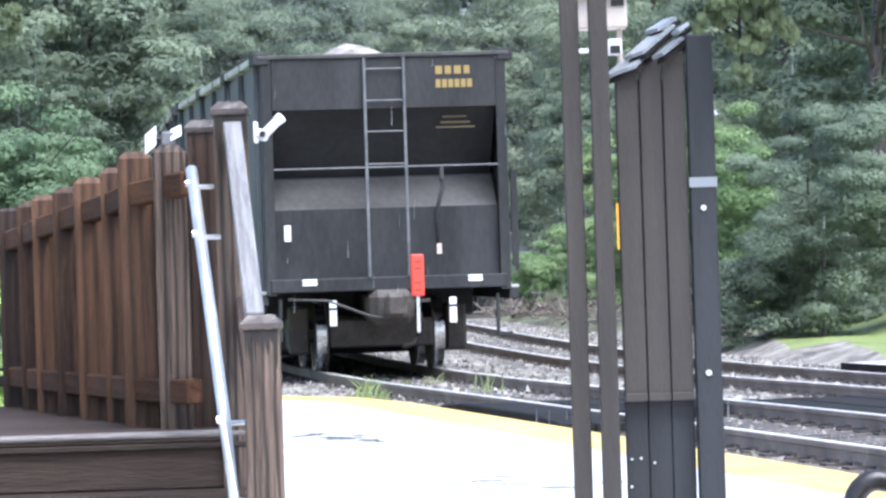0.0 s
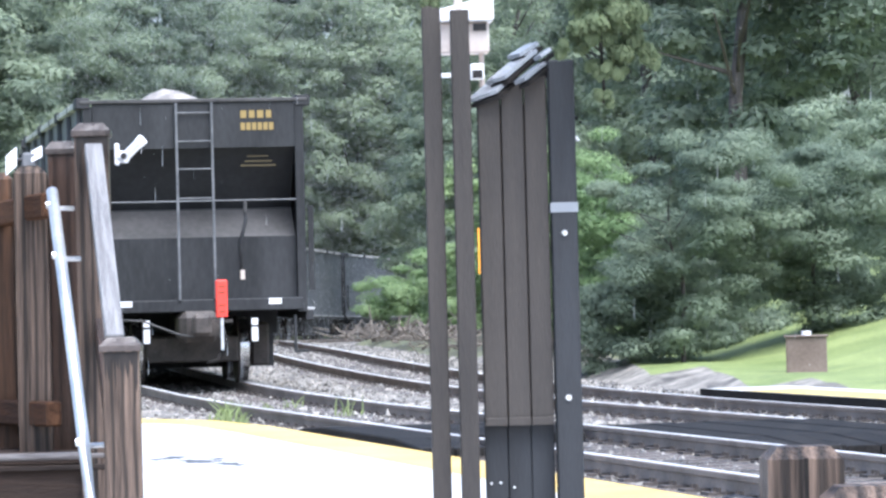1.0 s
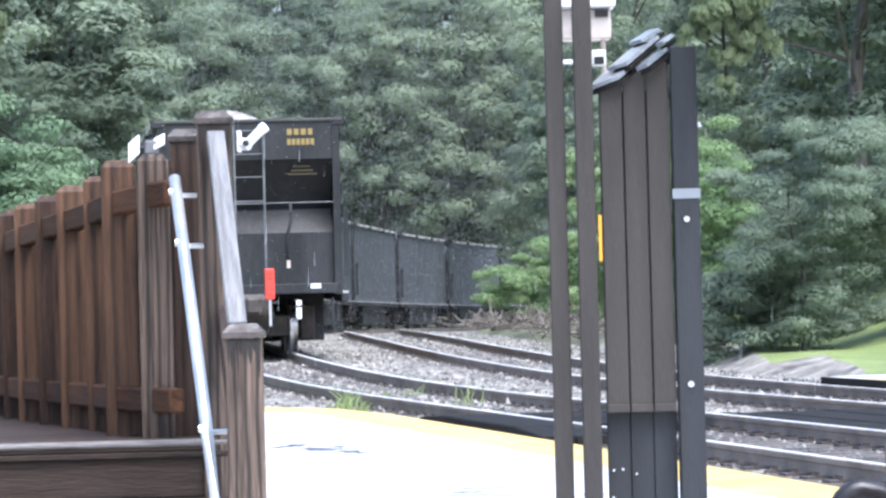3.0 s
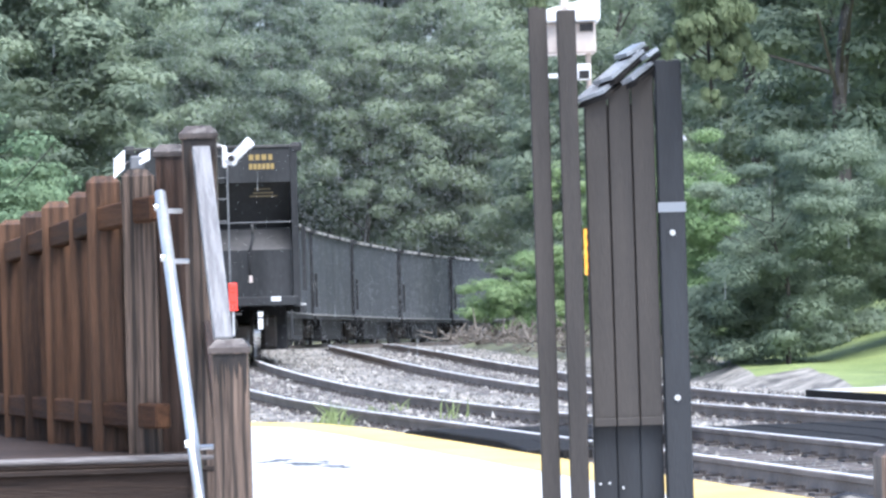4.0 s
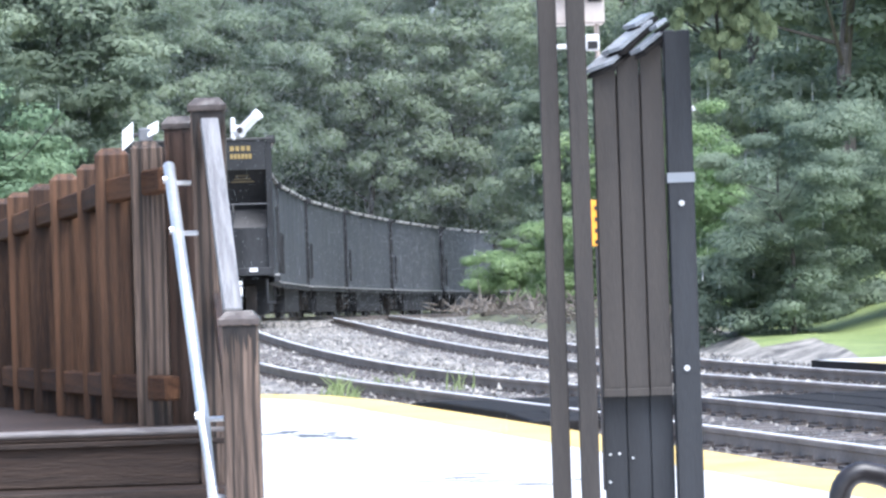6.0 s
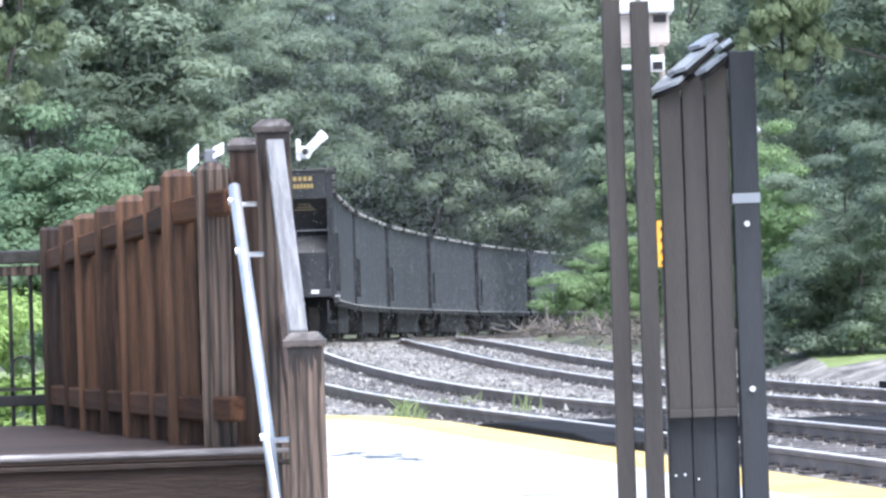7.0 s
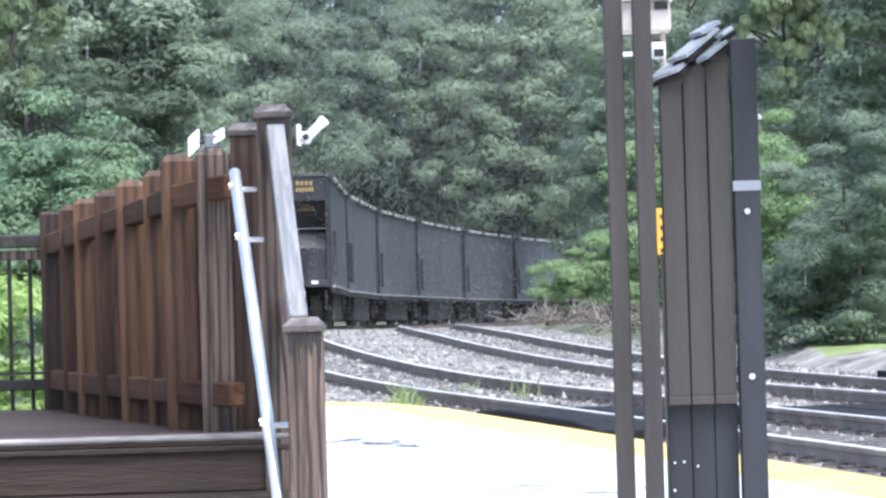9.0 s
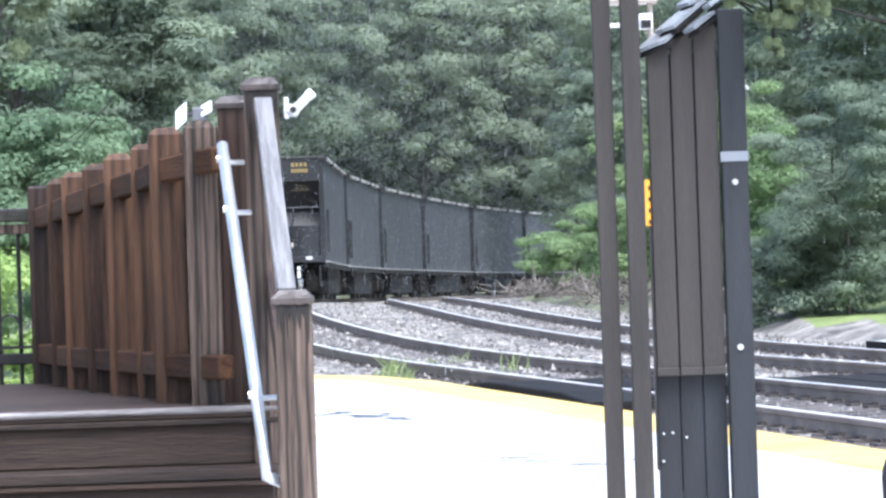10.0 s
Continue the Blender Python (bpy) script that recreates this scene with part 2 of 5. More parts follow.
CAR_DUST = surface("dusty_car_steel", (0.03, 0.0295, 0.030), (0.068, 0.065, 0.065), 0.6, scale=1.3, fine=12, bump=0.15)
LADDER = surface("grey_ladder_steel", (0.08, 0.084, 0.092), (0.16, 0.165, 0.175), 0.5, scale=3, fine=20, bump=0.1)
# Near-white colour stands for wet glare on the top chords; pale sill flange too.
CAR_EDGE = surface("pale_glare_edge", (0.38, 0.37, 0.365), (0.66, 0.65, 0.64), 0.3, scale=1.2, fine=10, bump=0.1)
TRUCK = surface("truck_iron", (0.032, 0.027, 0.025), (0.085, 0.07, 0.062), 0.6, scale=4, fine=30, bump=0.3)
TREAD = surface("polished_wheel_tread", (0.5, 0.5, 0.5), (0.75, 0.74, 0.72), 0.25, metal=1.0, scale=4, fine=40, bump=0.0)
LOAD = surface("crushed_stone_load", (0.16, 0.145, 0.135), (0.42, 0.39, 0.36), 0.8, scale=3, fine=14, bump=1.0)
LETTER = plain("yellow_lettering", (0.28, 0.20, 0.07), 0.5)
LETTER_DIM = plain("faded_yellow_lettering", (0.065, 0.048, 0.018), 0.6)
WHITE = plain("white_paint", (0.82, 0.83, 0.85), 0.4)
BEIGE = surface("beige_enamel", (0.5, 0.42, 0.38), (0.62, 0.55, 0.50), 0.4, scale=5, fine=40, bump=0.05)
RED = plain("red_marker_paint", (0.85, 0.07, 0.05), 0.4)
GREY_BAND = plain("grey_reflective_tape", (0.22, 0.235, 0.255), 0.4)
ORANGE = plain("orange_sign_paint", (0.85, 0.36, 0.03), 0.5)
BROWN_BOX = surface("brown_utility_box", (0.13, 0.095, 0.08), (0.21, 0.16, 0.14), 0.5, scale=2, fine=20, bump=0.1)
GRASS = surface("lawn", (0.13, 0.175, 0.055), (0.25, 0.295, 0.11), 0.6, scale=0.8, fine=12, bump=0.8)
EARTH = surface("leaf_litter_ground", (0.06, 0.06, 0.04), (0.16, 0.17, 0.09), 0.8, scale=0.4, fine=5, bump=0.8)
BARK = surface("wet_bark", (0.03, 0.026, 0.022), (0.10, 0.085, 0.075), 0.6, scale=3, fine=16, bump=0.8, stretch=(4, 4, 0.6))
BRUSH = surface("dead_branch", (0.07, 0.06, 0.05), (0.20, 0.17, 0.14), 0.7, scale=4, fine=20, bump=0.4)
LEAF_FAR = leafage("woodland_leaf", (0.12, 0.165, 0.122), (0.375, 0.44, 0.30), 0.5, 0.55, blotch=0.18, vary=0.5)
LEAF_BUSH = leafage("bush_leaf", (0.14, 0.185, 0.14), (0.345, 0.41, 0.29), 0.45, 0.5)
LEAF_LIGHT = leafage("pale_bush_leaf", (0.17, 0.26, 0.12), (0.37, 0.47, 0.24))
LEAF_MID = leafage("feathery_leaf", (0.13, 0.20, 0.12), (0.31, 0.41, 0.24))
HEDGE = leafage("bright_hedge_leaf", (0.20, 0.30, 0.08), (0.42, 0.55, 0.20))
LEAF_NEAR = leafage("overhanging_leaf", (0.15, 0.20, 0.11), (0.37, 0.42, 0.24), 0.45, 0.6)
BLADE = leafage("grass_blade", (0.20, 0.26, 0.10), (0.40, 0.46, 0.22))
RAIN_AND_HAZE = leafage("rain_and_haze_bit", (0.5, 0.52, 0.54), (0.7, 0.72, 0.74), 0.3, 0.5)
WATER = plain("standing_water", (0.09, 0.09, 0.092), 0.4)


grained(WOOD_GREY, 9.0, 0.72)
grained(WOOD, 7.0, 0.4)
grained(WOOD_DARK, 7.0, 0.4)


# ---------------------------------------------------------------- building helpers
def finish(bm, name, material, bevel=0.0, smooth=False):
    if bevel:
        bmesh.ops.bevel(bm, geom=bm.edges[:], offset=bevel, segments=1, affect="EDGES", clamp_overlap=True)
    me = bpy.data.meshes.new(name)
    bm.to_mesh(me)
    bm.free()
    for mt in material if isinstance(material, (list, tuple)) else [material]:
        me.materials.append(mt)
    if smooth:
        for p in me.polygons:
            p.use_smooth = True
    return me


def part(name, bm, material, parent, label="", bevel=0.0, smooth=False, at=None):
    """Links a bmesh (or a mesh) as one mesh object under a thing."""
    me = bm if isinstance(bm, bpy.types.Mesh) else finish(bm, name, material, bevel, smooth)
    ob = new(name, me)
    ob.parent = parent
    if at is not None:
        ob.matrix_basis = at if isinstance(at, Matrix) else Matrix.Translation(at)
    return tagged(ob, label)


def thing(name, bm, material, label, category, group="", kind="", bevel=0.0, smooth=False, at=None):
    me = bm if isinstance(bm, bpy.types.Mesh) else finish(bm, name, material, bevel, smooth)
    ob = new(name, me)
    if at is not None:
        ob.matrix_basis = at if isinstance(at, Matrix) else Matrix.Translation(at)
    return tagged(ob, label, category, group, kind)


def base(name, label, category, group="", kind="", at=None):
    ob = new(name)
    ob.empty_display_size = 0.1
    if at is not None:
        ob.matrix_basis = at if isinstance(at, Matrix) else Matrix.Translation(at)
    return tagged(ob, label, category, group, kind)


def box(bm, x0, x1, y0, y1, z0, z1, m=None):
    c = Matrix.Translation(((x0 + x1) / 2, (y0 + y1) / 2, (z0 + z1) / 2)) @ Matrix.Diagonal((x1 - x0, y1 - y0, z1 - z0, 1))
    return bmesh.ops.create_cube(bm, size=1, matrix=(m @ c) if m else c)["verts"]


def boxed(*a, m=None):
    bm = bmesh.new()
    box(bm, *a, m=m)
    return bm


def rod(bm, a, b, r, seg=12, r2=None):
    a, b = Vector(a), Vector(b)
    d = b - a
    m = Matrix.Translation((a + b) / 2) @ d.to_track_quat("Z", "Y").to_matrix().to_4x4()
    return bmesh.ops.create_cone(bm, cap_ends=True, segments=seg, radius1=r, radius2=r if r2 is None else r2, depth=d.length, matrix=m)["verts"]


def rodded(a, b, r, seg=12, r2=None):
    bm = bmesh.new()
    rod(bm, a, b, r, seg, r2)
    return bm


def sweep(points, r, seg=10):
    """A round pipe through the points, with mitred corners."""
    bm, rings = bmesh.new(), []
    pts = [Vector(p) for p in points]
    for i, p in enumerate(pts):
        d = ((pts[min(i + 1, len(pts) - 1)] - p).normalized() + (p - pts[max(i - 1, 0)]).normalized()).normalized()
        q = d.to_track_quat("Z", "Y")
        rings.append([bm.verts.new(p + q @ Vector((r * math.cos(a), r * math.sin(a), 0))) for a in [2 * math.pi * k / seg for k in range(seg)]])
    for a, b in zip(rings, rings[1:]):
        for k in range(seg):
            bm.faces.new((a[k], a[(k + 1) % seg], b[(k + 1) % seg], b[k]))
    bm.faces.new(rings[0][::-1])
    bm.faces.new(rings[-1])
    return bm


def mesh_from(name, verts, faces, material, smooth=False):
    me = bpy.data.meshes.new(name)
    me.from_pydata([tuple(v) for v in verts], [], faces)
    me.materials.append(material)
    if smooth:
        me.polygons.foreach_set("use_smooth", [True] * len(me.polygons))
    return me


def post_cap(w, h, cap):
    """The wider hipped cap of a post, as a mesh of its own."""
    bm = bmesh.new()
    k = w / 2
    loops = [[bm.verts.new((sx * r, sy * r, z)) for sx, sy in ((-1, -1), (1, -1), (1, 1), (-1, 1))] for r, z in ((k + cap, h - 0.044), (k + cap, h - 0.026), (k * 0.72, h + 0.001))]
    for a, b in zip(loops, loops[1:]):
        for i in range(4):
            bm.faces.new((a[i], a[(i + 1) % 4], b[(i + 1) % 4], b[i]))
    bm.faces.new(loops[-1])
    bm.faces.new(loops[0][::-1])
    return bm


def capped_post(w, h, cap=0.0, chamfer=0.02):
    """A square timber post with a chamfered top and, if wanted, a wider hipped cap."""
    bm = bmesh.new()
    k = w / 2
    top = h - (0.045 if cap else 0)
    rings = [(k, 0), (k, top - (0 if cap else chamfer))]
    rings += [(k + cap, top), (k + cap, top + 0.018), (k * 0.72, h)] if cap else [(k - chamfer, h)]
    loops = [[bm.verts.new((sx * r, sy * r, z)) for sx, sy in ((-1, -1), (1, -1), (1, 1), (-1, 1))] for r, z in rings]
    for a, b in zip(loops, loops[1:]):
        for i in range(4):
            bm.faces.new((a[i], a[(i + 1) % 4], b[(i + 1) % 4], b[i]))
    bm.faces.new(loops[-1])
    bm.faces.new(loops[0][::-1])
    return bm


# ---------------------------------------------------------------- the line of the railway
def line_x(y):
    """Centre of the near track: straight past the platform, then a wide curve to the right."""
    return -0.05 - 0.16 * (y - 45) + max(0.0, y - 45) ** 2 / 860


def line_z(y):
    return float(np.interp(y, [0, 44, 50, 56, 62, 70, 78, 86, 93, 100, 108, 116, 130, 154, 174, 198, 240, 330], [0.035, 0.035, 0.06, 0.11, 0.18, 0.28, 0.38, 0.43, 0.45, 0.43, 0.39, 0.33, 0.22, 0.08, -0.1, -0.28, -0.5, -0.7]))


_y = np.arange(-40, 330, 0.5)
_x = np.array([line_x(v) for v in _y])
_s = np.concatenate([[0], np.cumsum(np.hypot(np.diff(_x), np.diff(_y)))])


def along(s, offset=0.0, dz=0.0):
    """Place on the line at arc length s, with an offset to the right of it."""
    y = float(np.interp(s, _s, _y))
    m = -0.16 + max(0.0, y - 45) / 430
    n = Vector((1, -m, 0)).normalized()
    k = min(1.0, max(0.0, (offset - 1.0) / 1.6))
    return Vector((line_x(y), y, line_z(y) + dz - 0.07 * k * k * (3 - 2 * k))) + n * offset


def s_of(y):
    return float(np.interp(y, _y, _s))


TRACK_GAP = 4.05
RAIN_FALL = 4.6
HAZE_FALL = 0.35


def strip(name, material, s0, s1, step, section, smooth=False, jitter=0.0):
    """A section of (offset, height) pairs swept along the line."""
    verts, faces = [], []
    k = len(section)
    ss = np.arange(s0, s1 + step * 0.5, step)
    for s in ss:
        for o, z in section:
            p = along(s, o, z)
            if jitter:
                p.z += jitter * noise.noise(p * 1.7)
            verts.append(p)
    for i in range(len(ss) - 1):
        for j in range(k - 1):
            faces.append((i * k + j, i * k + j + 1, (i + 1) * k + j + 1, (i + 1) * k + j))
    return mesh_from(name, verts, faces, material, smooth)


# ---------------------------------------------------------------- ground, ballast, tracks, platforms
def ground_z(x, y):
    off = x - line_x(min(y, 260.0))
    z = -0.5
    if off > 6.2:
        k = min(1.0, (off - 6.2) / 1.5)
        z += 0.46 * k * k * (3 - 2 * k) + max(0.0, off - 9.5) * 0.24 * min(1.0, max(0.0, (y - 35) / 20))
    if off < -3.0:
        k = min(1.0, (-off - 3.0) / 1.5)
        z += 0.45 * k * k * (3 - 2 * k) + max(0.0, -off - 8) * 0.03
    return min(z, 6.0) + line_z(y) * min(1.0, max(0.0, y / 60))


def build_ground():
    xs = sorted(set(np.round(np.concatenate([np.arange(-30, 40, 0.8), np.arange(-150, 151, 10), [-3000, -1200, -500, -250, 250, 500, 1200, 3000]]), 2)))
    ys = sorted(set(np.round(np.concatenate([np.arange(-10, 130, 0.8), np.arange(-60, 300, 5), [-3000, -1200, -500, -200, -100, 350, 500, 1200, 3000]]), 2)))
    verts = [(x, y, ground_z(x, y) + 0.05 * noise.noise(Vector((x, y, 0)) * 0.6)) for y in ys for x in xs]
    k = len(xs)
    faces = [(j * k + i, j * k + i + 1, (j + 1) * k + i + 1, (j + 1) * k + i) for j in range(len(ys) - 1) for i in range(k - 1)]
    me = mesh_from("ground", verts, faces, EARTH, True)
    me.materials.append(GRASS)
    me.materials.append(BALLAST)
    idx = []
    for f in faces:
        x, y = verts[f[0]][:2]
        off = x - line_x(min(y, 260.0))
        wob = noise.noise(Vector((x, y, 3)))
        lawn = (off > (6.1 if y < 47 else 7.2 + 0.2 * wob) and 20 < y < 62 + 0.5 * wob + 4.5 * max(0.0, off - 7.6)) or (off < -4 and 18 < y < 70)
        idx.append(1 if lawn else 2 if 4 < off < 7.4 and 47 < y < 75 or 4 < off < 5.6 and 55 < y < 140 else 0)
    me.polygons.foreach_set("material_index", idx)
    tagged(new("ground", me), "damp earth and bright wet lawn beside the railway", "ground", kind="structure")


build_ground()

S0, S1 = s_of(4), s_of(300)
ballast = new("ballast_bed", strip("ballast_bed", BALLAST, S0, S1, 0.5, [(-4.4, -0.62), (-2.6, -0.22), (-1.7, -0.13), (-1.3, -0.13), (-0.7, -0.15), (0, -0.145), (0.7, -0.15), (1.4, -0.13), (2.06, -0.15), (2.7, -0.13), (3.4, -0.15), (4.12, -0.145), (4.8, -0.15), (5.7, -0.14), (6.6, -0.2), (8.0, -0.6)], True, 0.03))
tagged(ballast, "grey crushed stone ballast under the tracks", "ballast", kind="structure")


def stones():
    """Loose ballast stones, denser where the camera looks closest."""
    rng = np.random.default_rng(5)
    verts, faces = [], []
    base_v = np.array([(1, 0, 0), (-1, 0, 0), (0, 1, 0), (0, -1, 0), (0, 0, 1), (0, 0, -1)], float)
    base_f = [(0, 2, 4), (2, 1, 4), (1, 3, 4), (3, 0, 4), (2, 0, 5), (1, 2, 5), (3, 1, 5), (0, 3, 5)]
    for _ in range(40000):
        y = 20 + 105 * rng.random() ** 1.25
        off = rng.uniform(-3.2, 7.3)
        if abs(abs(off) - 0.7525) < 0.09 or abs(abs(off - TRACK_GAP) - 0.7525) < 0.09:
            continue
        p = along(s_of(y), off, -0.142 if -1.8 < off < 6 else -0.145 - 0.07 * (abs(off - 2.06) - 3.9))
        if y < 40 and min(abs(off), abs(off - TRACK_GAP)) < 0.66 and rng.random() < 0.2:
            continue
        r = rng.uniform(0.018, 0.05) * (1 if rng.random() < 0.95 else 1.6) * min(1.0, max(0.5, y / 44))
        v = base_v * (r * rng.uniform(0.6, 1.3, 3)) * rng.uniform(0.75, 1.25, (6, 1))
        a, b = rng.uniform(0, 6.28, 2)
        v = v @ np.array([[math.cos(a), -math.sin(a), 0], [math.sin(a), math.cos(a), 0], [0, 0, 1]]) @ np.array([[1, 0, 0], [0, math.cos(b), -math.sin(b)], [0, math.sin(b), math.cos(b)]])
        k = len(verts)
        verts.extend(v + np.array(p))
        faces.extend([(i + k, j + k, l + k) for i, j, l in base_f])
    tagged(new("ballast_stones", mesh_from("ballast_stones", verts, faces, STONE)), "loose wet grey ballast stones between the rails", "stones", kind="stuff")


stones()


def rail_section(o):
    return [(o - 0.07, -0.172), (o - 0.068, -0.158), (o - 0.024, -0.14), (o - 0.020, -0.045), (o - 0.036, -0.038), (o - 0.036, -0.006), (o - 0.026, 0.0)]


def build_track(offset, name, label):
    tr = base(name, label, "railway track", "parallel tracks", kind="structure")
    for o in (-0.7525, 0.7525):
        sec = rail_section(o + offset)
        mirror = [(2 * (o + offset) - x, z) for x, z in reversed(sec)]
        rail = new("rail", strip("rail", RAIL, S0, S1, 0.7, sec + mirror))
        rail.parent = tr
        tagged(rail, "rusty brown steel rail with polished running surface")
        head = new("running_surface", strip("running_surface", RAILHEAD, S0, S1, 0.7, [(o + offset - 0.028, 0.0015), (o + offset + 0.028, 0.0015)]))
        head.parent = rail
    tie = finish(boxed(-1.3, 1.3, -0.115, 0.115, -0.3, -0.128), "tie", TIE, bevel=0.012)
    plate_bm = bmesh.new()
    for o in (-0.7525, 0.7525):
        box(plate_bm, o - 0.19, o + 0.19, -0.09, 0.09, -0.13, -0.112)
        for sx in (-0.11, 0.11):
            for sy in (-0.05, 0.05):
                rod(plate_bm, (o + sx, sy, -0.115), (o + sx, sy, -0.085), 0.014, 6)
    plates = finish(plate_bm, "tie_plates", TRUCK)
    n, s = 0, s_of(16)
    while s < s_of(118):
        p, q = along(s, offset), along(s + 0.5, offset)
        m = Matrix.Translation(p) @ Matrix.Rotation(math.atan2(-(q.x - p.x), q.y - p.y), 4, "Z")
        ob = new("tie", tie)
        ob.parent, ob.matrix_basis = tr, m
        pl = new("tie_plates", plates)
        pl.parent = ob
        s += 0.52 if n % 3 else 0.55
        n += 1
    return tr


build_track(0.0, "track_near", "near railway track on dark timber ties")
build_track(TRACK_GAP, "track_far", "far railway track on dark timber ties")

PLAT_Z = 0.0
EDGE = -1.52


def slab(name, outline, z0, z1, material):
    bm = bmesh.new()
    top = [bm.verts.new((x, y, z1)) for x, y in outline]
    low = [bm.verts.new((x, y, z0)) for x, y in outline]
    bm.faces.new(top)
    bm.faces.new(low[::-1])
    for i in range(len(top)):
        j = (i + 1) % len(top)
        bm.faces.new((top[i], low[i], low[j], top[j]))
    bmesh.ops.recalc_face_normals(bm, faces=bm.faces)
    bmesh.ops.triangulate(bm, faces=[f for f in bm.faces if len(f.verts) > 4])
    return finish(bm, name, material)


def edge_point(y, off):
    return tuple(along(s_of(y), off)[:2])


def build_platform():
    inner = [edge_point(y, EDGE) for y in (-30, 0, 12, 20, 28, 34, 37.6)]
    end = [(-0.92, 39.7), (-1.8, 41.35), (-2.67, 42.2), (-7.5, 43.4)]
    tagged(new("platform", slab("platform", inner + end + [(-9.5, -30)], -0.6, PLAT_Z, CONCRETE)), "pale wet concrete station platform glaring with skylight", "platform", kind="structure")
    off = 0.56
    inner2 = [edge_point(y, EDGE - off) for y in (-30, 0, 12, 20, 28, 33, 36.4)]
    end2 = [(-1.23, 38.7), (-2.0, 40.1), (-2.88, 41.0), (-7.5, 42.4)]
    ring = inner + end + (inner2 + end2)[::-1]
    stripe = thing("platform_edge_line", slab("platform_edge_line", ring, PLAT_Z - 0.02, PLAT_Z + 0.004, YELLOW), None, "worn yellow safety line along the platform edge", "edge line", kind="structure")
    # far platform across the tracks
    o = TRACK_GAP - EDGE
    near = [edge_point(y, o) for y in (48.0, 46, 40, 30, 15)]
    back = [edge_point(y, o + 1.15) for y in (15, 30, 40, 46, 48.2)]
    tagged(new("far_platform", slab("far_platform", near + back, -0.5, 0.0, CONCRETE)), "low concrete platform across the tracks", "platform", kind="structure")
    near = [edge_point(y, o + 0.03) for y in (46.2, 46, 40, 30, 15)]
    back = [edge_point(y, o + 0.8) for y in (15, 30, 40, 46, 46.5)]
    tagged(new("far_edge_line", slab("far_edge_line", near + back, -0.02, 0.005, YELLOW)), "yellow line on the far platform edge", "edge line", kind="structure")
    face = [edge_point(y, o - 0.03) for y in (48.1, 46, 40, 30, 15)]
    back = [edge_point(y, o - 0.004) for y in (15, 30, 40, 46, 48.1)]
    tagged(new("far_platform_timber", slab("far_platform_timber", face + back, -0.45, -0.002, PANEL)), "dark timber facing of the far platform", "platform facing", kind="structure")


build_platform()


def build_crossing():
    """Dark timber crossing panels beside and between the rails; the outer ones end in a worn slope."""
    for y0, y1, o0, o1, top, n, label in (
        (30.6, 36.6, -1.40, -0.84, 0.012, 2, "thick black timber crossing panel between platform and rail"),
        (33.6, 36.0, -0.64, 0.64, 0.004, 4, "wet timber crossing panel between the near rails"),
        (29.6, 36.2, 0.92, 3.12, -0.03, 8, "long dark walkway panel between the two tracks"),
        (22.0, 30.0, 4.9, 5.7, -0.02, 3, "dark crossing panel beyond the far rail"),
    ):
        c = base("crossing_panel", label, "crossing panel", "crossing panels")
        ys = np.linspace(y0, y1, 6)
        for k in range(n):
            a, b = o0 + (o1 - o0) * k / n + 0.006, o0 + (o1 - o0) * (k + 1) / n - 0.006
            z = line_z(y0) + top - 0.006 * (k % 2)
            bm = bmesh.new()
            yk = list(ys[:-1]) + [y1 - 0.25 * ((k * 7) % 3) / 3]
            rings = []
            for i, y in enumerate(yk):
                drop = 0.05 if i in (0, len(yk) - 1) else 0.0
                (xa, ya), (xb, yb) = edge_point(y, a), edge_point(y, b)
                rings.append([bm.verts.new(p) for p in ((xa, ya, z - 0.25), (xb, yb, z - 0.25), (xb, yb, z - 0.012 - drop), (xb - 0.012, yb, z - drop), (xa + 0.012, ya, z - drop), (xa, ya, z - 0.012 - drop))])
            for p, q in zip(rings, rings[1:]):
                for i in range(6):
                    bm.faces.new((p[i], p[(i + 1) % 6], q[(i + 1) % 6], q[i]))
            bm.faces.new(rings[0][::-1])
            bm.faces.new(rings[-1])
            bmesh.ops.recalc_face_normals(bm, faces=bm.faces)
            part("panel_board", bm, PANEL, c)


build_crossing()


def puddle(x, y, rx, ry, seed):
    rng = random.Random(seed)
    ring = []
    for k in range(26):
        a = 2 * math.pi * k / 26
        r = rng.uniform(0.45, 1.1)
        ring.append((x + rx * r * math.cos(a), y + ry * r * math.sin(a)))
    tagged(new("puddle", slab("puddle", ring, PLAT_Z - 0.01, PLAT_Z + 0.003, WATER)), "shallow dark rain puddle on the platform", "puddle", "puddles", kind="structure")


for i, (x, y, rx, ry) in enumerate(((-0.99, 28.9, 0.12, 0.45), (-0.76, 28.0, 0.17, 0.4), (-0.58, 27.5, 0.1, 0.3), (0.3, 21.6, 0.22, 0.09), (0.12, 20.9, 0.3, 0.05), (-0.45, 20.4, 0.16, 0.05), (0.85, 20.6, 0.08, 0.08), (-1.12, 28.6, 0.06, 0.25), (-0.9, 28.3, 0.10, 0.2), (-0.66, 28.5, 0.07, 0.22), (-0.48, 27.2, 0.05, 0.18), (0.2, 21.2, 0.10, 0.12), (0.34, 20.7, 0.16, 0.06), (0.6, 20.2, 0.14, 0.07), (-0.3, 23.6, 0.12, 0.05), (0.45, 20.35, 0.2, 0.03))):
    puddle(x * 1.029, y * 1.029, rx, ry, 11 + i)


# ---------------------------------------------------------------- wooden boarding deck, stairs and guards
DECK_Z = 0.61


def deck_edge(y):
    return -0.80 - 0.285 * (y - 13.7)


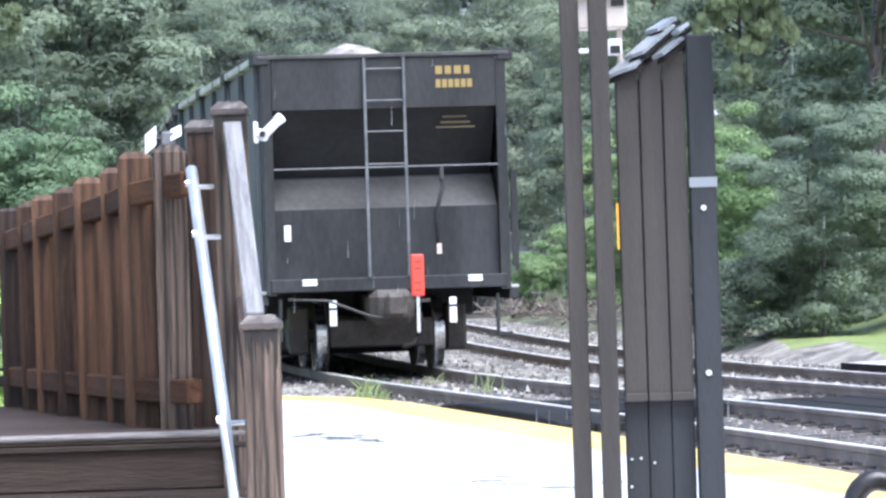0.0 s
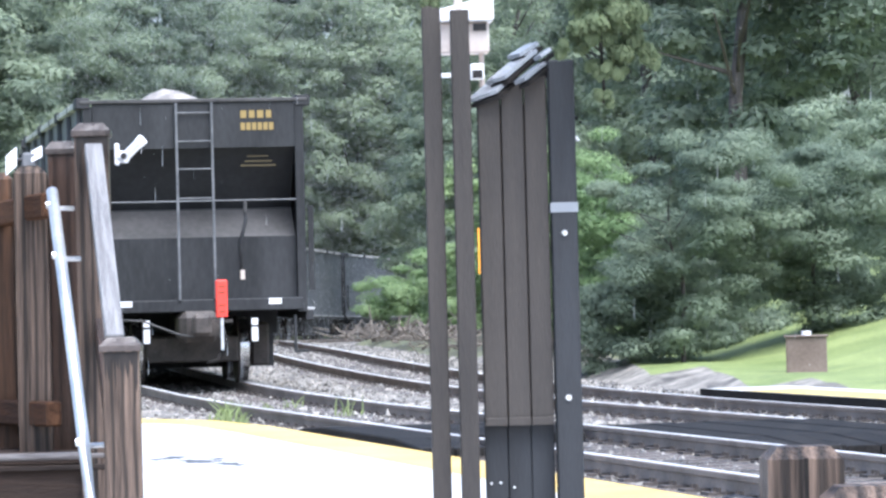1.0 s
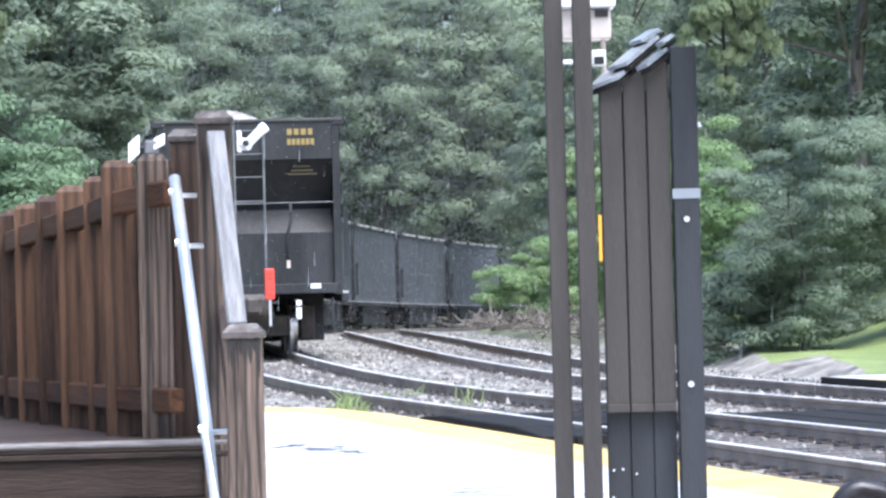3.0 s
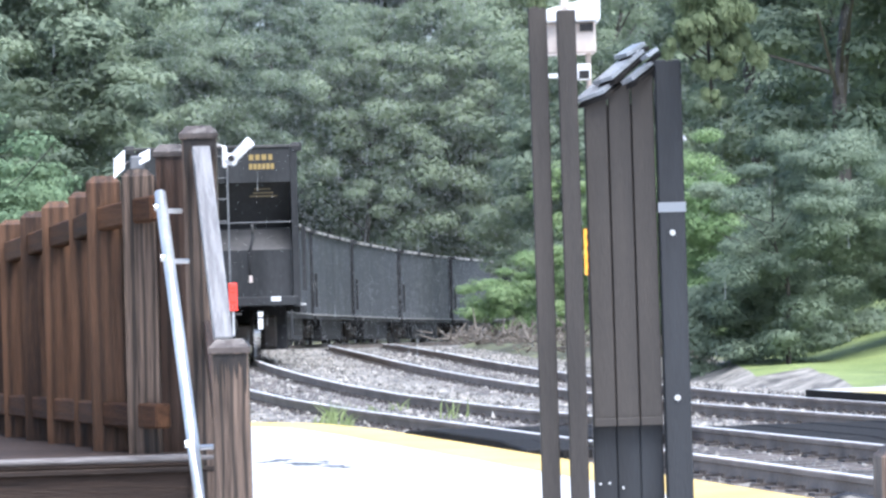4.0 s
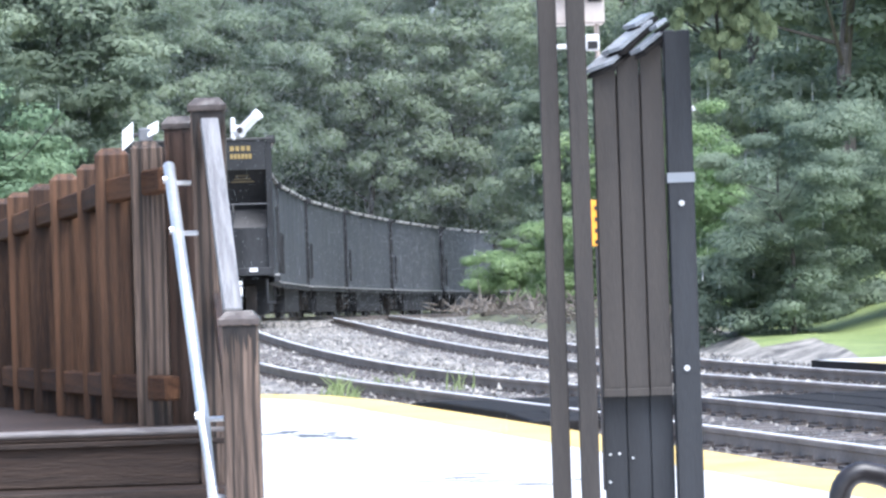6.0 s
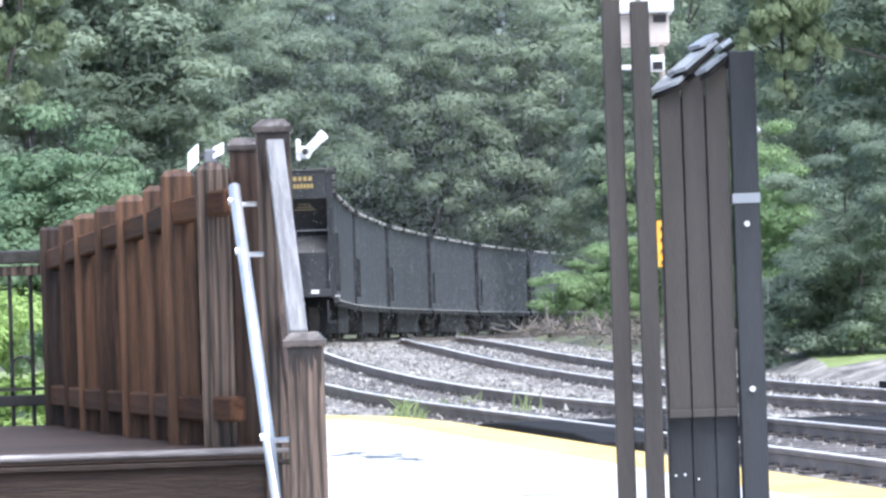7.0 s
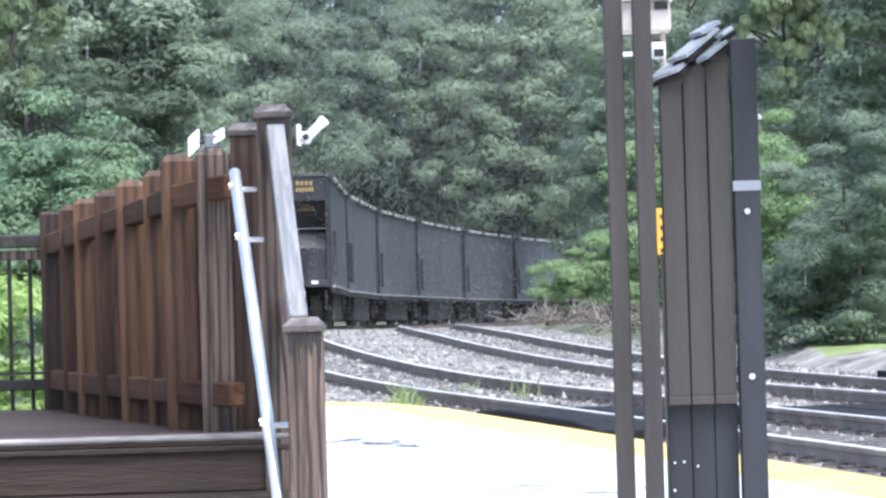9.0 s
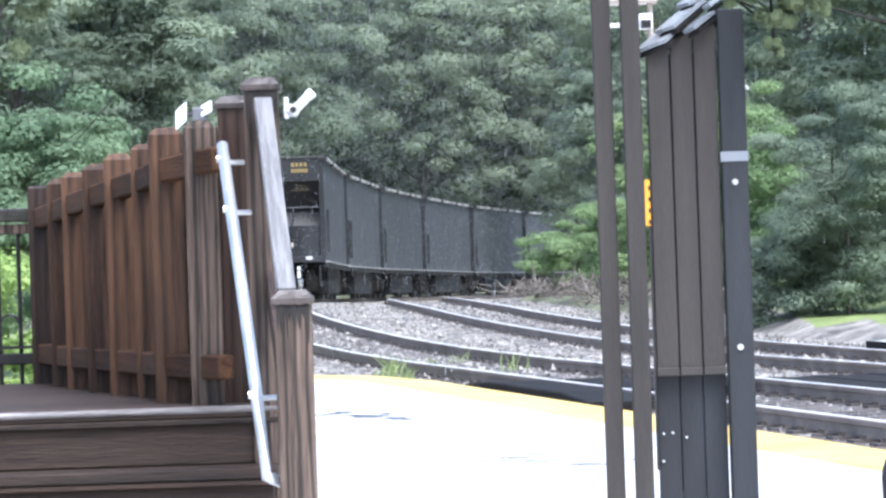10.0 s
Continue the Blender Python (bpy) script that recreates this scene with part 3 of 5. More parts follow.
def build_deck():
    deck = base("boarding_deck", "raised wooden boarding deck of wet brown boards", "deck", at=(0, 0, PLAT_Z))
    y, i = 13.70, 0
    while y < 17.75:
        x1 = deck_edge(y) + 0.12
        part("deck_board", boxed(-5.2, x1 if i else -0.70, y, y + 0.138, DECK_Z - 0.04 - PLAT_Z, DECK_Z - PLAT_Z), DECK, deck, bevel=0.004)
        y += 0.145
        i += 1
    part("wet_nosing", rodded((-5.2, 13.702, DECK_Z - 0.012 - PLAT_Z), (-0.70, 13.702, DECK_Z - 0.012 - PLAT_Z), 0.014, 16), NOSING, deck, "rounded wet front edge", smooth=True)
    part("rim_joist", boxed(-5.2, -0.72, 13.74, 13.78, 0.2, DECK_Z - 0.042 - PLAT_Z), DECK, deck, bevel=0.003)
    for x in (-4.6, -2.9, -1.2):
        for y in (13.9, 17.4):
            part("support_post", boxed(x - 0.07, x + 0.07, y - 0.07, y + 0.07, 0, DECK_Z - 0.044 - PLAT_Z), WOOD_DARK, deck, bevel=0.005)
    stair = base("stairs", "wet brown wooden stairs down from the boarding deck", "stairs", at=(0, 0, PLAT_Z))
    rise, run = (DECK_Z - PLAT_Z) / 3, 0.29
    for k in range(3):
        top = DECK_Z - PLAT_Z - rise * k
        y0 = 13.70 - run * k
        if k:
            part("tread", boxed(-5.2, -0.70, y0 - 0.02, y0 + run - 0.022, top - 0.04, top), DECK, stair, bevel=0.004)
        part("riser", boxed(-5.2, -0.72, y0 + 0.012, y0 + 0.036, top - rise + 0.002, top - 0.042), DECK, stair, bevel=0.003)
        part("riser_trim", boxed(-5.2, -0.70, y0 - 0.012, y0 + 0.010, top - 0.062, top - 0.042), DECK, stair, bevel=0.003)


build_deck()


def build_fence():
    """Right-hand guard of the deck: square posts, boards behind them, and two rails."""
    f = base("deck_fence", "red-brown stained wooden guard fence on the deck", "fence")
    posts = [(-0.968, 13.96, 1.625, 0.115, WOOD_GREY), (-1.122, 14.36, 1.62, 0.125, WOOD), (-1.395, 15.46, 1.567, 0.115, WOOD), (-1.53, 15.96, 1.545, 0.115, WOOD), (-1.80, 17.06, 1.52, 0.105, WOOD)]
    for x, y, top, w, mt in posts:
        part("post", capped_post(w, top - DECK_Z + 0.12, 0, 0.026), mt, f, at=(x, y, DECK_Z - 0.12))
    for x, y, top in ((-1.252, 14.95, 1.584), (-1.685, 16.55, 1.53)):
        part("thin_post", capped_post(0.10, top - DECK_Z + 0.12, 0, 0.022), WOOD, f, at=(x, y, DECK_Z - 0.12))
    part("end_post", capped_post(0.115, 1.505 - DECK_Z + 0.12, 0, 0.012), WOOD_DARK, f, "dark end post", at=(-1.945, 17.65, DECK_Z - 0.12))
    d = Vector((-0.977, 3.69, 0))
    ang = math.atan2(-d.x, d.y)
    n = 16
    for k in range(n):
        u = (k + 0.5) / n
        x, y = -0.88 + d.x * u, 14.03 + d.y * u
        top = 1.60 - 0.11 * u - 0.05 * (k % 2)
        m = Matrix.Translation((x, y, DECK_Z - 0.1)) @ Matrix.Rotation(ang, 4, "Z")
        # Dark wood colour gives these gap boards the deep shade between the posts.
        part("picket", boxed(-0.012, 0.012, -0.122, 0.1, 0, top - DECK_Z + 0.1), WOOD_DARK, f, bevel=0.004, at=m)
    stops = [(-0.86, 13.72), (-0.968, 13.96), (-1.122, 14.36), (-1.252, 14.95), (-1.395, 15.46), (-1.53, 15.96), (-1.685, 16.55), (-1.80, 17.06), (-1.945, 17.65)]
    for nm, z, fall in (("top_rail", 1.475, 0.032), ("bottom_rail", 0.745, 0.0)):
        for i, ((xa, ya), (xb, yb)) in enumerate(zip(stops, stops[1:])):
            g = Vector((xb - xa, yb - ya, -fall * (yb - ya)))
            o = Vector((xa, ya, z - fall * (ya - 13.9)))
            m = Matrix.Translation(o) @ g.to_track_quat("Y", "Z").to_matrix().to_4x4()
            part(nm, boxed(-0.046, 0.012, 0.03, g.length - 0.05, -0.044, 0.044), WOOD_RAIL, f, bevel=0.007, at=m)
            if nm == "bottom_rail" and i:
                part("end_block", boxed(-0.036, 0.02, -0.02, 0.02, 0, 0.085), WOOD_GREY, f, "pale end-grain block", bevel=0.004, at=(xa + 0.03, ya - 0.085, DECK_Z + 0.09))


build_fence()


def rain_stain(parent, x, y, z, w, seed):
    """Dark tongues of damp running down a post's front from its cap."""
    rng = random.Random(seed)
    bm = bmesh.new()
    u = -w / 2 + 0.004
    while u < w / 2 - 0.012:
        d, l = rng.uniform(0.008, 0.022), rng.uniform(0.03, 0.15)
        d = min(d, w / 2 - 0.002 - u)
        bm.faces.new([bm.verts.new(p) for p in ((x + u, y, z), (x + u + d, y, z), (x + u + d * 0.8, y, z - l * 0.7), (x + u + d * 0.55, y, z - l), (x + u + d * 0.2, y, z - l * 0.6))])
        u += d * 0.8
    part("damp_stain", bm, STAIN, parent, "dark damp stain below the cap")


def build_stair_guard():
    g = base("stair_guard", "weathered wooden stair guard with capped posts", "stair guard", at=(0, 0, PLAT_Z))
    part("top_post", capped_post(0.118, 1.76 - PLAT_Z, 0.008), WOOD_GREY, g, "tall weathered post with a hipped cap", at=(-0.735, 13.75, 0))
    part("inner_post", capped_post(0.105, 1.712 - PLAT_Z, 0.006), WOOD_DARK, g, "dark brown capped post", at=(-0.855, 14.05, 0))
    part("low_post", capped_post(0.118, 1.012 - PLAT_Z, 0.008), WOOD_GREY, g, "short cracked post with a dark hipped cap", at=(-0.598, 12.66, 0))
    for x, y, w, h in ((-0.735, 13.75, 0.118, 1.76), (-0.855, 14.05, 0.105, 1.712), (-0.598, 12.66, 0.118, 1.012)):
        part("post_cap", post_cap(w, h - PLAT_Z, 0.0095), CAPWOOD, g, "dark wet hipped cap", at=(x, y, 0.002))
    rain_stain(g, -0.598, 12.66 - 0.0605, 0.968 - PLAT_Z, 0.118, 3)
    rain_stain(g, -0.735, 13.75 - 0.0605, 1.716 - PLAT_Z, 0.118, 8)
    a, b = Vector((-0.726, 13.66, 1.675 - PLAT_Z)), Vector((-0.622, 12.75, 1.005 - PLAT_Z))
    m = Matrix.Translation(a) @ (b - a).to_track_quat("-Y", "Z").to_matrix().to_4x4()
    part("sloping_cap_board", boxed(-0.031, 0.031, -(b - a).length, 0, -0.02, 0.02), WOOD_PALE, g, "weathered sloping cap board, coloured pale for sky sheen", bevel=0.004, at=m)
    m2 = Matrix.Translation((0.012, 0.0, -0.06)) @ m
    part("side_rail", boxed(-0.02, 0.02, -(b - a).length, 0, -0.07, 0.03), WOOD_DARK, g, bevel=0.004, at=m2)
    m3 = Matrix.Translation((0.012, 0.0, -0.62)) @ m
    part("lower_rail", boxed(-0.02, 0.02, -(b - a).length, 0, -0.06, 0.03), WOOD_DARK, g, bevel=0.004, at=m3)
    h = base("stair_handrail", "shiny galvanised pipe handrail on the stair posts", "handrail", at=(0, 0, PLAT_Z))
    p0, p1, p2 = Vector((-0.870, 13.62, 1.525)), Vector((-0.731, 12.75, 0.675)), Vector((-0.706, 12.72, 0.409))
    lift = Vector((0, 0, -PLAT_Z))
    pts = [p0, p0.lerp(p1, 0.5), p0.lerp(p1, 0.97), p1.lerp(p2, 0.06) + Vector((0, 0, -0.005)), p2, p2 + Vector((0.05, 0.0, -0.02))]
    part("pipe", sweep([p + lift for p in pts], 0.0205, 14), GALV, h, smooth=True)
    for u, post in ((0.06, Vector((-0.80, 13.70, 1.45))), (0.27, Vector((-0.775, 13.66, 1.30))), (1.0, Vector((-0.655, 12.70, 0.63)))):
        q = p0.lerp(p1, u)
        br = part("bracket", sweep([q + lift, q + lift + Vector((0.02, 0.01, -0.012)), Vector((q.x + 0.065, q.y + 0.04, q.z - 0.012)) + lift], 0.009, 8), GALV, h, smooth=True)
        part("screw_cap", rodded(q + lift + Vector((-0.026, -0.004, 0)), q + lift + Vector((-0.012, -0.004, 0)), 0.013, 10), STEEL, br)


build_stair_guard()


def build_spotlight():
    s = base("spotlight", "white bullet spotlight on a bracket of the stair post", "spotlight", "post lights")
    part("mounting_plate", boxed(-0.655, -0.640, 13.72, 13.78, 1.615, 1.69), WHITE, s, bevel=0.003)
    part("swivel", rodded((-0.645, 13.74, 1.645), (-0.612, 13.72, 1.64), 0.021, 14), WHITE, s, smooth=False)
    part("pivot_bolt", rodded((-0.622, 13.69, 1.644), (-0.622, 13.70, 1.644), 0.012, 8), BLACK_METAL, s)
    part("barrel", rodded((-0.618, 13.715, 1.642), (-0.565, 13.68, 1.690), 0.0165, 16), WHITE, s)
    part("lens_rim", rodded((-0.566, 13.681, 1.689), (-0.552, 13.675, 1.701), 0.019, 16), WHITE, s)
    d = base("double_floodlight", "white double floodlight on top of the weathered fence post", "floodlight", "post lights")
    part("junction_box", boxed(-0.994, -0.945, 13.93, 13.99, 1.622, 1.674), LADDER, d, bevel=0.006)
    part("knuckle", rodded((-1.03, 13.95, 1.645), (-0.93, 13.95, 1.662), 0.008, 8), BLACK_METAL, d)
    for x, z, w, rise, h in ((-1.053, 1.593, 0.039, 0.034, 0.070), (-0.961, 1.638, 0.038, 0.019, 0.041)):
        bm = bmesh.new()
        q = [(x, z), (x + w, z + rise), (x + w, z + rise + h), (x, z + h)]
        vs = [bm.verts.new((a, 13.925 + 0.25 * (c - z), c)) for a, c in q] + [bm.verts.new((a, 13.943 + 0.25 * (c - z), c)) for a, c in q]
        for f in ((0, 1, 2, 3), (7, 6, 5, 4), (0, 4, 5, 1), (1, 5, 6, 2), (2, 6, 7, 3), (3, 7, 4, 0)):
            bm.faces.new([vs[k] for k in f])
        bmesh.ops.recalc_face_normals(bm, faces=bm.faces)
        part("lamp_head", bm, WHITE, d, bevel=0.002)


build_spotlight()


def build_metal_railing():
    r = base("metal_railing", "black metal railing with hoops along the back of the deck", "railing")
    y, xl, xr = 17.66, -3.4, -2.0
    part("top_tube", boxed(xl, xr, y - 0.035, y + 0.035, 1.345, 1.405), WET_BLACK, r, bevel=0.006)
    part("under_bar", boxed(xl, xr, y - 0.02, y + 0.02, 1.29, 1.335), WOOD_GREY, r, bevel=0.004)
    part("bottom_bar", boxed(xl, xr, y - 0.02, y + 0.02, 0.70, 0.75), BLACK_METAL, r, bevel=0.004)
    x, k = -2.06, 0
    while x > xl:
        part("baluster", rodded((x, y, DECK_Z), (x, y, 1.30), 0.010, 8), BLACK_METAL, r)
        if k % 2 == 0:
            pts = [(x - 0.047 + 0.047 * math.cos(a), y - 0.014, 0.865 + 0.06 * math.sin(a)) for a in np.linspace(0, math.pi, 9)]
            part("hoop", sweep([(x, y - 0.014, 0.75)] + pts + [(x - 0.094, y - 0.014, 0.75)], 0.007, 6), BLACK_METAL, r, smooth=True)
        x -= 0.094
        k += 1
    part("hoop_bar", boxed(xl, xr, y - 0.022, y - 0.006, 0.77, 0.784), BLACK_METAL, r)


build_metal_railing()


# ---------------------------------------------------------------- shingled notice kiosk and its posts
SIGN_TOP = 1.49


def build_kiosk():
    k = base("notice_kiosk", "taupe board kiosk with a small slate-shingled roof", "kiosk", at=(0, 0, PLAT_Z))
    xs = [0.590, 0.668, 0.746, 0.824]
    for i in range(3):
        tl, tr_ = 1.775 + 0.03 * i, 1.795 + 0.03 * i
        bm = bmesh.new()
        v = box(bm, xs[i] + 0.0018, xs[i + 1] - 0.0018, 12.985, 13.01, 0.685 - PLAT_Z, tl - PLAT_Z)
        for w in v:
            if w.co.z > 1 and w.co.x > xs[i] + 0.03:
                w.co.z = tr_ - PLAT_Z
        part("board", bm, KIOSK, k, bevel=0.003)
        part("board_end_trim", boxed(xs[i] + 0.0018, xs[i + 1] - 0.0018, 12.975, 12.984, 0.685 - PLAT_Z, 0.712 - PLAT_Z), KIOSK, k, bevel=0.002)
        part("base_board", boxed(xs[i] + 0.0005, xs[i + 1] - 0.0005, 13.03, 13.05, 0, 0.72 - PLAT_Z), KIOSK_DARK, k, "charcoal base board", bevel=0.003)
    part("back_panel", boxed(0.592, 0.822, 13.055, 13.075, 0.3, 1.76 - PLAT_Z), KIOSK_DARK, k)
    for x, z in ((0.609, 0.492), (0.64, 0.494), (0.685, 0.478), (0.606, 0.40)):
        part("base_screw", rodded((x, 13.022, z - PLAT_Z), (x, 13.031, z - PLAT_Z), 0.0045, 8), STEEL, k)
    p = part("corner_post", boxed(0.829, 0.916, 12.97, 13.06, 0, 1.90 - PLAT_Z), KIOSK_DARK, k, "charcoal square corner post", bevel=0.004)
    part("reflective_band", boxed(0.826, 0.919, 12.966, 13.064, 1.392 - PLAT_Z, 1.425 - PLAT_Z), GREY_BAND, p, "grey reflective band")
    for z in (1.323, 0.774):
        part("bolt", rodded((0.871, 12.962, z - PLAT_Z), (0.871, 12.972, z - PLAT_Z), 0.010, 10), STEEL, p)
    part("side_hook", rodded((0.917, 13.0, 1.645 - PLAT_Z), (0.926, 13.0, 1.63 - PLAT_Z), 0.006, 8), WHITE, p)
    # shingles: they slope down towards the viewer and to one side
    def shingle(corner, e1, e2, th=0.013):
        bm = bmesh.new()
        a, b = Vector(e1), Vector(e2)
        up = b.cross(a).normalized()
        c = Vector(corner) - Vector((0, 0, PLAT_Z))
        lo = [c, c + a, c + a + b, c + b]
        vs = [bm.verts.new(q) for q in lo] + [bm.verts.new(q + up * th) for q in lo]
        for f in ((0, 1, 2, 3), (4, 5, 6, 7), (0, 1, 5, 4), (1, 2, 6, 5), (2, 3, 7, 6), (3, 0, 4, 7)):
            bm.faces.new([vs[i] for i in f])
        bmesh.ops.recalc_face_normals(bm, faces=bm.faces)
        part("shingle", bm, SHINGLE, k)
        # Dark sheet added under each shingle as the shade along its edge.
        bm = bmesh.new()
        vs = [bm.verts.new(q + Vector((0.012, -0.002, -0.016))) for q in lo] + [bm.verts.new(q + Vector((0.012, -0.002, -0.002))) for q in lo]
        for f in ((0, 1, 2, 3), (4, 5, 6, 7), (0, 1, 5, 4), (1, 2, 6, 5), (2, 3, 7, 6), (3, 0, 4, 7)):
            bm.faces.new([vs[i] for i in f])
        bmesh.ops.recalc_face_normals(bm, faces=bm.faces)
        part("underlay", bm, RUBBER, k)

    shingle((0.559, 12.98, 1.760), (0.072, 0.09, 0.062), (0.098, -0.05, 0.032))
    shingle((0.626, 12.99, 1.822), (0.117, 0.14, 0.096), (0.061, -0.05, 0.017))
    shingle((0.703, 13.08, 1.912), (0.069, 0.09, 0.044), (0.040, -0.04, 0.006))
    shingle((0.718, 12.94, 1.818), (0.089, 0.11, 0.068), (0.034, -0.04, 0.012))
    shingle((0.790, 13.02, 1.900), (0.037, 0.05, 0.027), (0.022, -0.03, 0.010))
    bm = bmesh.new()
    lo = [Vector((0.575, 13.0, 1.752)), Vector((0.83, 13.0, 1.905)), Vector((0.83, 13.0, 1.845)), Vector((0.61, 13.0, 1.752))]
    vs = [bm.verts.new(q - Vector((0, 0, PLAT_Z))) for q in lo] + [bm.verts.new(q + Vector((0, 0.06, -PLAT_Z))) for q in lo]
    for f in ((0, 1, 2, 3), (4, 5, 6, 7), (0, 1, 5, 4), (1, 2, 6, 5), (2, 3, 7, 6), (3, 0, 4, 7)):
        bm.faces.new([vs[i] for i in f])
    bmesh.ops.recalc_face_normals(bm, faces=bm.faces)
    part("roof_bearer", bm, KIOSK_DARK, k)
    for x, y, top in ((0.444, 13.02, 2.30), (0.537, 12.96, 2.073)):
        tagged(thing("sign_post", boxed(-0.031, 0.031, -0.031, 0.031, 0, top - PLAT_Z), KIOSK, "slim taupe square post standing by the kiosk", "post", "kiosk posts", bevel=0.003, at=(x, y, PLAT_Z)))
    e = base("utility_housing", "white-topped beige electrical housing behind the slim posts", "electrical box", at=(0, 0, PLAT_Z))
    part("pole", boxed(0.535, 0.562, 13.30, 13.33, 0, 2.16 - PLAT_Z), BEIGE, e, bevel=0.003)
    part("housing", boxed(0.485, 0.655, 13.34, 13.46, 1.955 - PLAT_Z, 2.06 - PLAT_Z), BEIGE, e, bevel=0.006)
    part("vent_slot", boxed(0.60, 0.645, 13.333, 13.342, 2.03 - PLAT_Z, 2.055 - PLAT_Z), BLACK_METAL, e)
    bm = boxed(0.47, 0.67, 13.30, 13.48, 2.062 - PLAT_Z, 2.15 - PLAT_Z)
    for v in bm.verts:
        if v.co.z > 2.1 - PLAT_Z and v.co.x < 0.55:
            v.co.z -= 0.05
    part("lid", bm, WHITE, e, "white sloping lid", bevel=0.006)
    c = part("camera_box", boxed(0.585, 0.632, 13.30, 13.36, 1.862 - PLAT_Z, 1.915 - PLAT_Z), WHITE, e, "small white box with a dark face", bevel=0.004)
    part("dark_face", boxed(0.592, 0.626, 13.292, 13.299, 1.866 - PLAT_Z, 1.892 - PLAT_Z), BLACK_METAL, c)
    part("cross_arm", boxed(0.47, 0.60, 13.31, 13.33, 1.87 - PLAT_Z, 1.885 - PLAT_Z), WHITE, e, bevel=0.002)
    part("feed_pipe", rodded((0.628, 13.38, 0), (0.628, 13.38, 1.96 - PLAT_Z), 0.009, 8), BEIGE, e)
    o = base("orange_sign", "narrow orange warning sign on a stake on the platform", "sign", at=(0.924, 20.0, PLAT_Z))
    part("sign_stake", boxed(-0.012, 0.012, 0.006, 0.03, 0, SIGN_TOP), BLACK_METAL, o)
    part("sign_plate", boxed(-0.028, 0.028, -0.002, 0.004, SIGN_TOP - 0.235, SIGN_TOP), ORANGE, o, bevel=0.001)
    for k in range(4):
        z = SIGN_TOP - 0.03 - 0.058 * k
        part("dark_bar", boxed(-0.012, 0.002, -0.006, -0.0022, z - 0.022, z), BLACK_METAL, o)


build_kiosk()


def build_near_posts():
    for x, y, top in ((0.893, 7.05, 0.815), (0.972, 6.82, 0.752)):
        ob = thing("timber_bollard", capped_post(0.138, top - PLAT_Z, 0, 0.022), WOOD_GREY, "thick brown timber post with a cracked chamfered top", "bollard", "timber posts by the pipe rail", at=(x, y, PLAT_Z))
        part("crack", boxed(-0.004, 0.004, -0.0705, -0.066, top - PLAT_Z - 0.14, top - PLAT_Z - 0.02), RUBBER, ob)
    pts = [(0.748, 7.25, PLAT_Z), (0.748, 7.25, 0.65)] + [(0.793 - 0.045 * math.cos(a), 7.25, 0.65 + 0.05 * math.sin(a)) for a in np.linspace(0.2, math.pi / 2, 6)] + [(0.83, 7.26, 0.692), (0.93, 7.28, 0.64), (0.96, 7.29, 0.615)]
    thing("pipe_rail", sweep(pts, 0.0205, 14), BLACK_METAL, "bent dark metal pipe rail wet with rain", "pipe rail", smooth=True)


build_near_posts()


def build_far_box():
    b = base("utility_box", "brown metal utility box standing on the grass bank", "utility box", at=pose(7.12, 55.3, -0.05, 0, 0, -8))
    part("cabinet", boxed(-0.29, 0.29, -0.2, 0.2, 0, 0.60), BROWN_BOX, b, bevel=0.01)
    part("lid", boxed(-0.315, 0.315, -0.23, 0.23, 0.602, 0.63), BROWN_BOX, b, bevel=0.008)
    part("vent_cap", rodded((0, 0, 0.63), (0, 0, 0.69), 0.07, 14), WHITE, b, "pale vent cap")


build_far_box()


# ---------------------------------------------------------------- the coal train
CAR_L, PITCH, HALF = 15.2, 16.4, 1.55
WHEEL_R = 0.457


